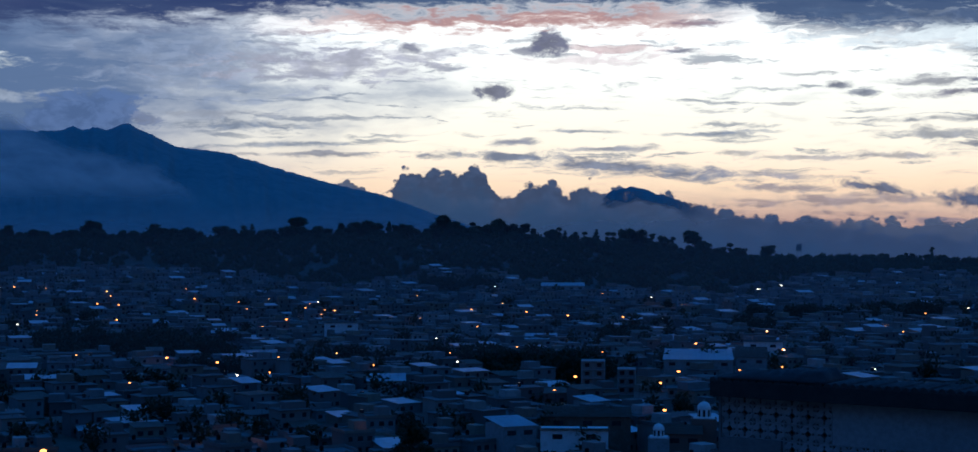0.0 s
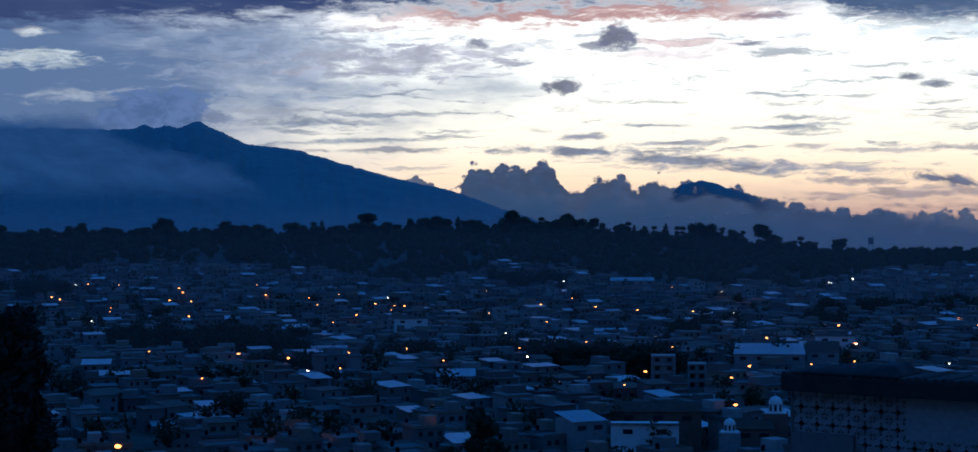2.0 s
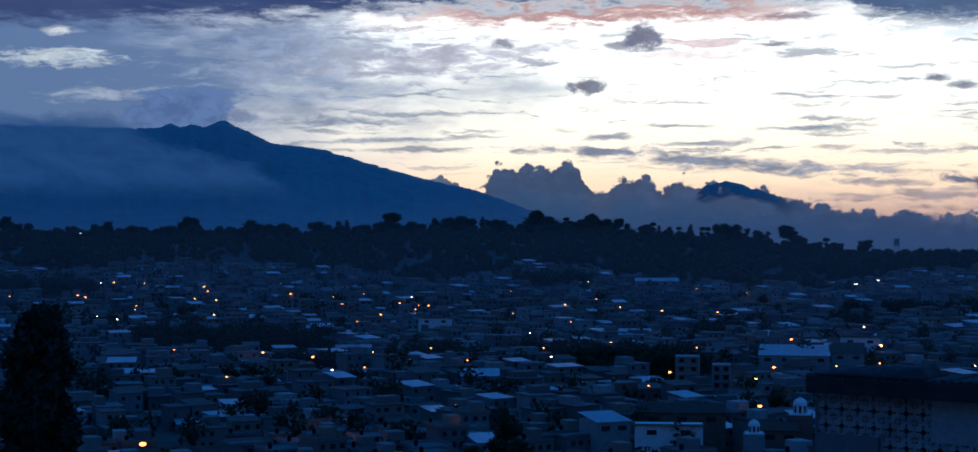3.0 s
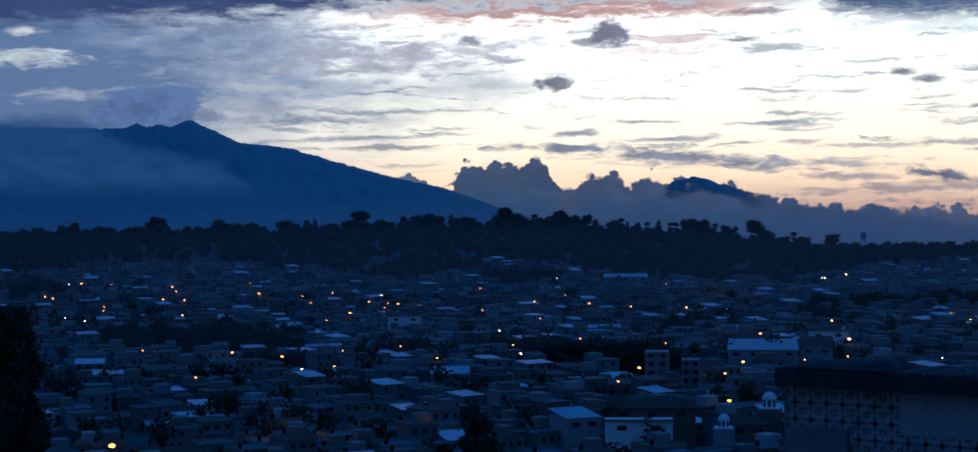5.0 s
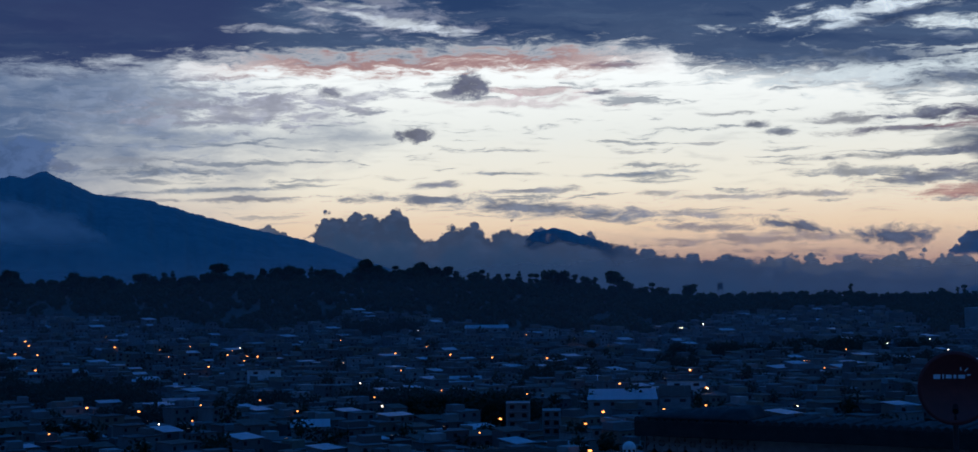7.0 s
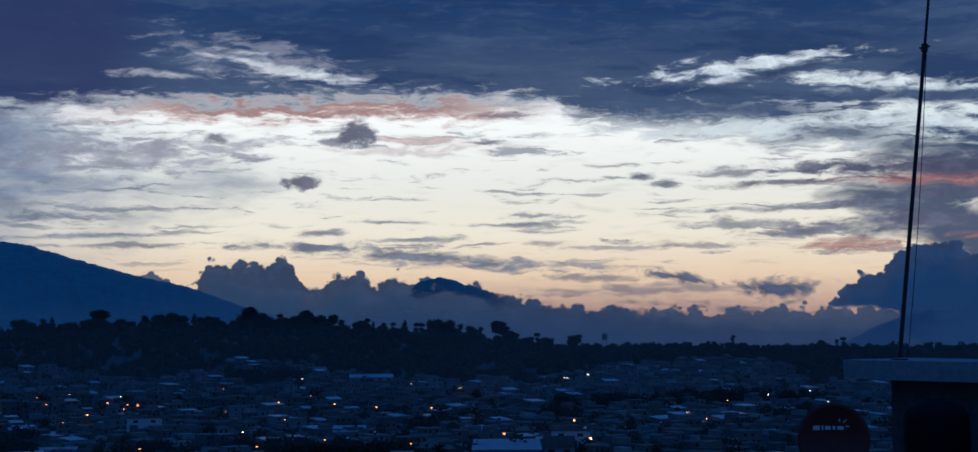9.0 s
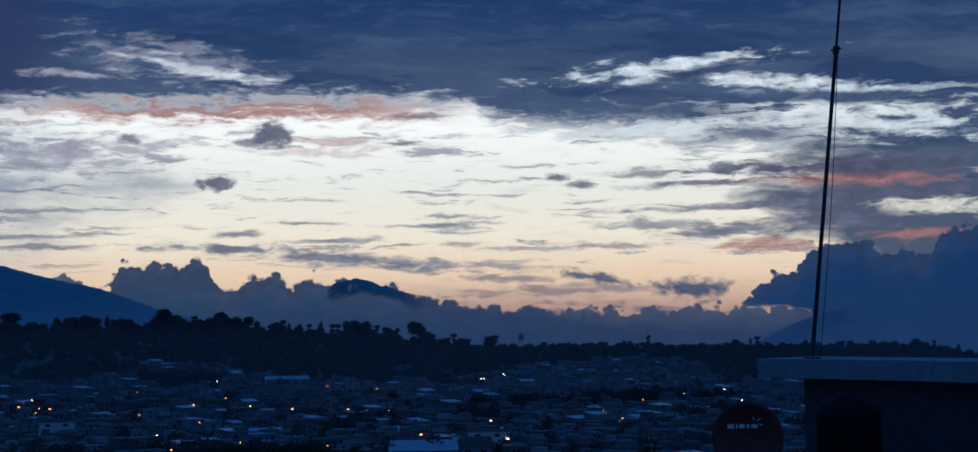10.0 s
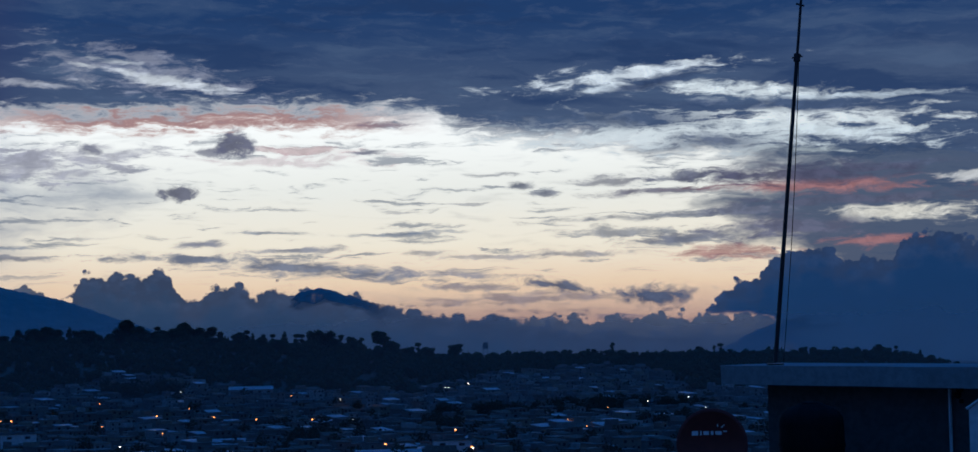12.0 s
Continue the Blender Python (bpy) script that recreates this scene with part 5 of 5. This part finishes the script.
part("lid", rod(bmesh.new(), (0, 0, top - 0.03), (0, 0, top + 0.015), 0.15, 0.13, 24), M_BLACKPIPE, tank)

# mast
foot_at = G.place(G.at(20.49, 0.4), 0.4, SLAB)
dist = math.hypot(foot_at.x, foot_at.y)
mast = thing("antenna_mast", "thin dark antenna mast leaning on the roof slab", "mast", foot_at, -20.5)


def on_mast(el):
    """The mast's own place at that elevation: it leans to one side as it goes up."""
    z = rise(el, dist) - SLAB
    return Vector((z * 0.0985, 0, z))


bm = rod(bmesh.new(), on_mast(-1.45), on_mast(8.8), 0.033, 0.028, 10)
part("lower_tube", bm, M_STEEL, mast)
part("upper_tube", rod(bmesh.new(), on_mast(8.75), on_mast(13.5), 0.021, 0.018, 10), M_STEEL, mast)
bm = rod(bmesh.new(), on_mast(8.72), on_mast(8.98), 0.05, 0.05, 10)
rod(bm, on_mast(8.85) + Vector((-0.08, 0, 0)), on_mast(8.85) + Vector((0.08, 0, 0.02)), 0.012)
part("clamp", bm, M_STEEL, mast)
bm = rod(bmesh.new(), on_mast(10.6) + Vector((-0.07, 0, 0.03)), on_mast(10.6) + Vector((0.05, 0, -0.01)), 0.014)
part("bracket", bm, M_STEEL, mast)
part("base_plate", box(bmesh.new(), -0.12, 0.12, -0.12, 0.12, 0.0, 0.02), M_STEEL, mast)
bm = bmesh.new()
a, b = on_mast(8.7) + Vector((0.03, 0, 0)), Vector((0.12, 0.3, 0.0))
last_p = a
for k in range(1, 13):
    f = k / 12
    c = a.lerp(b, f) + Vector((0.03 * math.sin(f * math.pi), 0, 0))
    rod(bm, last_p, c, 0.006, 0.006, 5)
    last_p = c
part("cable", bm, M_BLACKPIPE, mast, "thin black cable hanging along the mast")

# satellite dish
M_DISH = material("red_dish_paint", (0.20, 0.028, 0.022), 0.5, (0.16, 0.022, 0.018), (0.10, 0.03, 0.025), mix_spots=0.3)
M_MARK = material("white_print", (0.75, 0.75, 0.75), 0.6)
DD, R = 18.0, 0.372
c = toward(18.29, DD, rise(-4.22, DD))
dish = thing("satellite_dish", "dark red satellite dish with a white logo on a pole", "satellite dish", (c.x, c.y, c.z), -18.29)
bm = bmesh.new()


def bowl(x, z):
    return 0.085 * (1 - (x * x + z * z) / (R * R))


ringed = [[bm.verts.new((0, bowl(0, 0), 0))]]
for k in range(1, 13):
    rr = R * k / 12
    ringed.append([bm.verts.new((rr * math.cos(a * math.pi / 24), bowl(rr, 0), rr * 1.02 * math.sin(a * math.pi / 24))) for a in range(48)])
for i in range(48):
    bm.faces.new((ringed[0][0], ringed[1][i], ringed[1][(i + 1) % 48]))
    for lo, hi in zip(ringed[1:], ringed[2:]):
        bm.faces.new((lo[i], hi[i], hi[(i + 1) % 48], lo[(i + 1) % 48]))
bmesh.ops.recalc_face_normals(bm, faces=bm.faces[:])
bmesh.ops.solidify(bm, geom=bm.faces[:], thickness=0.012)
for f in bm.faces:
    f.smooth = True
part("reflector", bm, M_DISH, dish)
bm = bmesh.new()
for i in range(48):
    a0, a1 = i * math.pi / 24, (i + 1) * math.pi / 24
    rod(bm, (R * math.cos(a0), 0, R * 1.02 * math.sin(a0)), (R * math.cos(a1), 0, R * 1.02 * math.sin(a1)), 0.009, 0.009, 6)
part("rim", bm, M_DISH, dish)
part("pole", rod(bmesh.new(), (0, 0.16, FLOOR - c.z), (0, 0.16, 0.05), 0.03), M_STEEL, dish)
part("bracket", box(bmesh.new(), -0.06, 0.06, 0.09, 0.2, -0.1, 0.1, 0.01), M_STEEL, dish)
part("feed_arm", rod(bmesh.new(), (0, 0.05, -R * 0.9), (0, -0.36, -0.20), 0.012), M_STEEL, dish)
part("receiver", rod(bmesh.new(), (0, -0.38, -0.21), (0, -0.27, -0.16), 0.032, 0.026, 12), M_BLACKPIPE, dish)


def stroke(bm, pts, w):
    """A flat painted stroke on the bowl, a hair proud of it."""
    for (x0, z0), (x1, z1) in zip(pts, pts[1:]):
        d = Vector((x1 - x0, 0, z1 - z0))
        n = Vector((-d.z, 0, d.x)).normalized() * w / 2
        ends = []
        for x, z in ((x0, z0), (x1, z1)):
            for s in (-1, 1):
                ends.append(bm.verts.new((x + s * n.x, bowl(x, z) - 0.018, z + s * n.z)))
        bm.faces.new((ends[0], ends[2], ends[3], ends[1]))


bm = bmesh.new()
mid = 0.118
# plain bars in the logo's colour and size
for x0, x1, up in ((-0.215, -0.145, 0.024), (-0.125, -0.108, 0.024), (-0.09, -0.03, 0.02), (-0.012, 0.018, 0.02), (0.036, 0.105, 0.02)):
    stroke(bm, [(x0, mid), (x1, mid)], 2 * up)
for p0, p1 in (((0.066, mid + 0.065), (0.060, mid + 0.10)), ((0.100, mid + 0.058), (0.135, mid + 0.09)), ((0.122, mid + 0.018), (0.162, mid + 0.020))):
    stroke(bm, [p0, p1], 0.013)
part("logo_print", bm, M_MARK, dish, "white logo as plain bars")

# screen blocks of the pierced front
bm = bmesh.new()
CELLS, SIDE = 20, 0.296


def solid(i, j):
    """Is this cell of the block stone: a diamond hole in the middle, slits beside it and open corners."""
    if not (0 <= i < CELLS and 0 <= j < CELLS):
        return False
    x, z = abs(i + 0.5 - CELLS / 2) / CELLS, abs(j + 0.5 - CELLS / 2) / CELLS
    if x + z < 0.21 or max(x, z) > 0.455:
        return x + z >= 0.21
    return not (x + z > 0.70 or (0.30 < x + z < 0.44 and min(x, z) < 0.07))


corner = {}


def vert(i, j, y):
    if (i, j, y) not in corner:
        corner[i, j, y] = bm.verts.new(((i / CELLS - 0.5) * SIDE, y, (j / CELLS - 0.5) * SIDE))
    return corner[i, j, y]


for i in range(CELLS):
    for j in range(CELLS):
        if solid(i, j):
            bm.faces.new((vert(i, j, 0), vert(i + 1, j, 0), vert(i + 1, j + 1, 0), vert(i, j + 1, 0)))
            for di, dj, a, b in ((-1, 0, (0, 0), (0, 1)), (1, 0, (1, 1), (1, 0)), (0, -1, (1, 0), (0, 0)), (0, 1, (0, 1), (1, 1))):
                if not solid(i + di, j + dj):
                    a0, b0 = (i + a[0], j + a[1]), (i + b[0], j + b[1])
                    bm.faces.new((vert(*a0, 0), vert(*b0, 0), vert(*b0, 0.1), vert(*a0, 0.1)))
bmesh.ops.dissolve_limit(bm, angle_limit=0.01, verts=bm.verts[:], edges=bm.edges[:])
bmesh.ops.triangulate(bm, faces=bm.faces[:])
block = bpy.data.meshes.new("screen_block")
bm.to_mesh(block)
bm.free()
block.materials.append(M_BLOCK)
q = random.Random(81)
BLANK = F.at(11.2)
part("plain_strip", box(bmesh.new(), 0.3 * math.ceil(BLANK / 0.3) + 0.002, last, -0.004, 0.49, TOP - 0.91, TOP - 0.03), M_BLOCK, house, "plain plastered strip above the screen blocks")
for row in range(6):
    for col in range(int(last / 0.3)):
        if row < 3 and 0.3 * col > BLANK:
            continue
        shared("screen_block", block, house, Matrix.Translation((0.15 + 0.3 * col, q.uniform(-0.006, 0.006), TOP - 0.16 - 0.3 * row)) @ Matrix.Rotation(q.uniform(-0.012, 0.012), 4, "Y"))

# roof terrace on which the viewer stands
stand = thing("viewing_terrace", "plain concrete roof terrace above the hillside", "terrace", (0, -2.6, 0))
part("roof", box(bmesh.new(), -3, 3, -3, 3, EYE - 1.8, EYE - 1.6), M_CONCRETE, stand)
part("wall", box(bmesh.new(), -2.9, 2.9, -2.9, 2.9, 46, EYE - 1.8), M_PLASTER, stand)
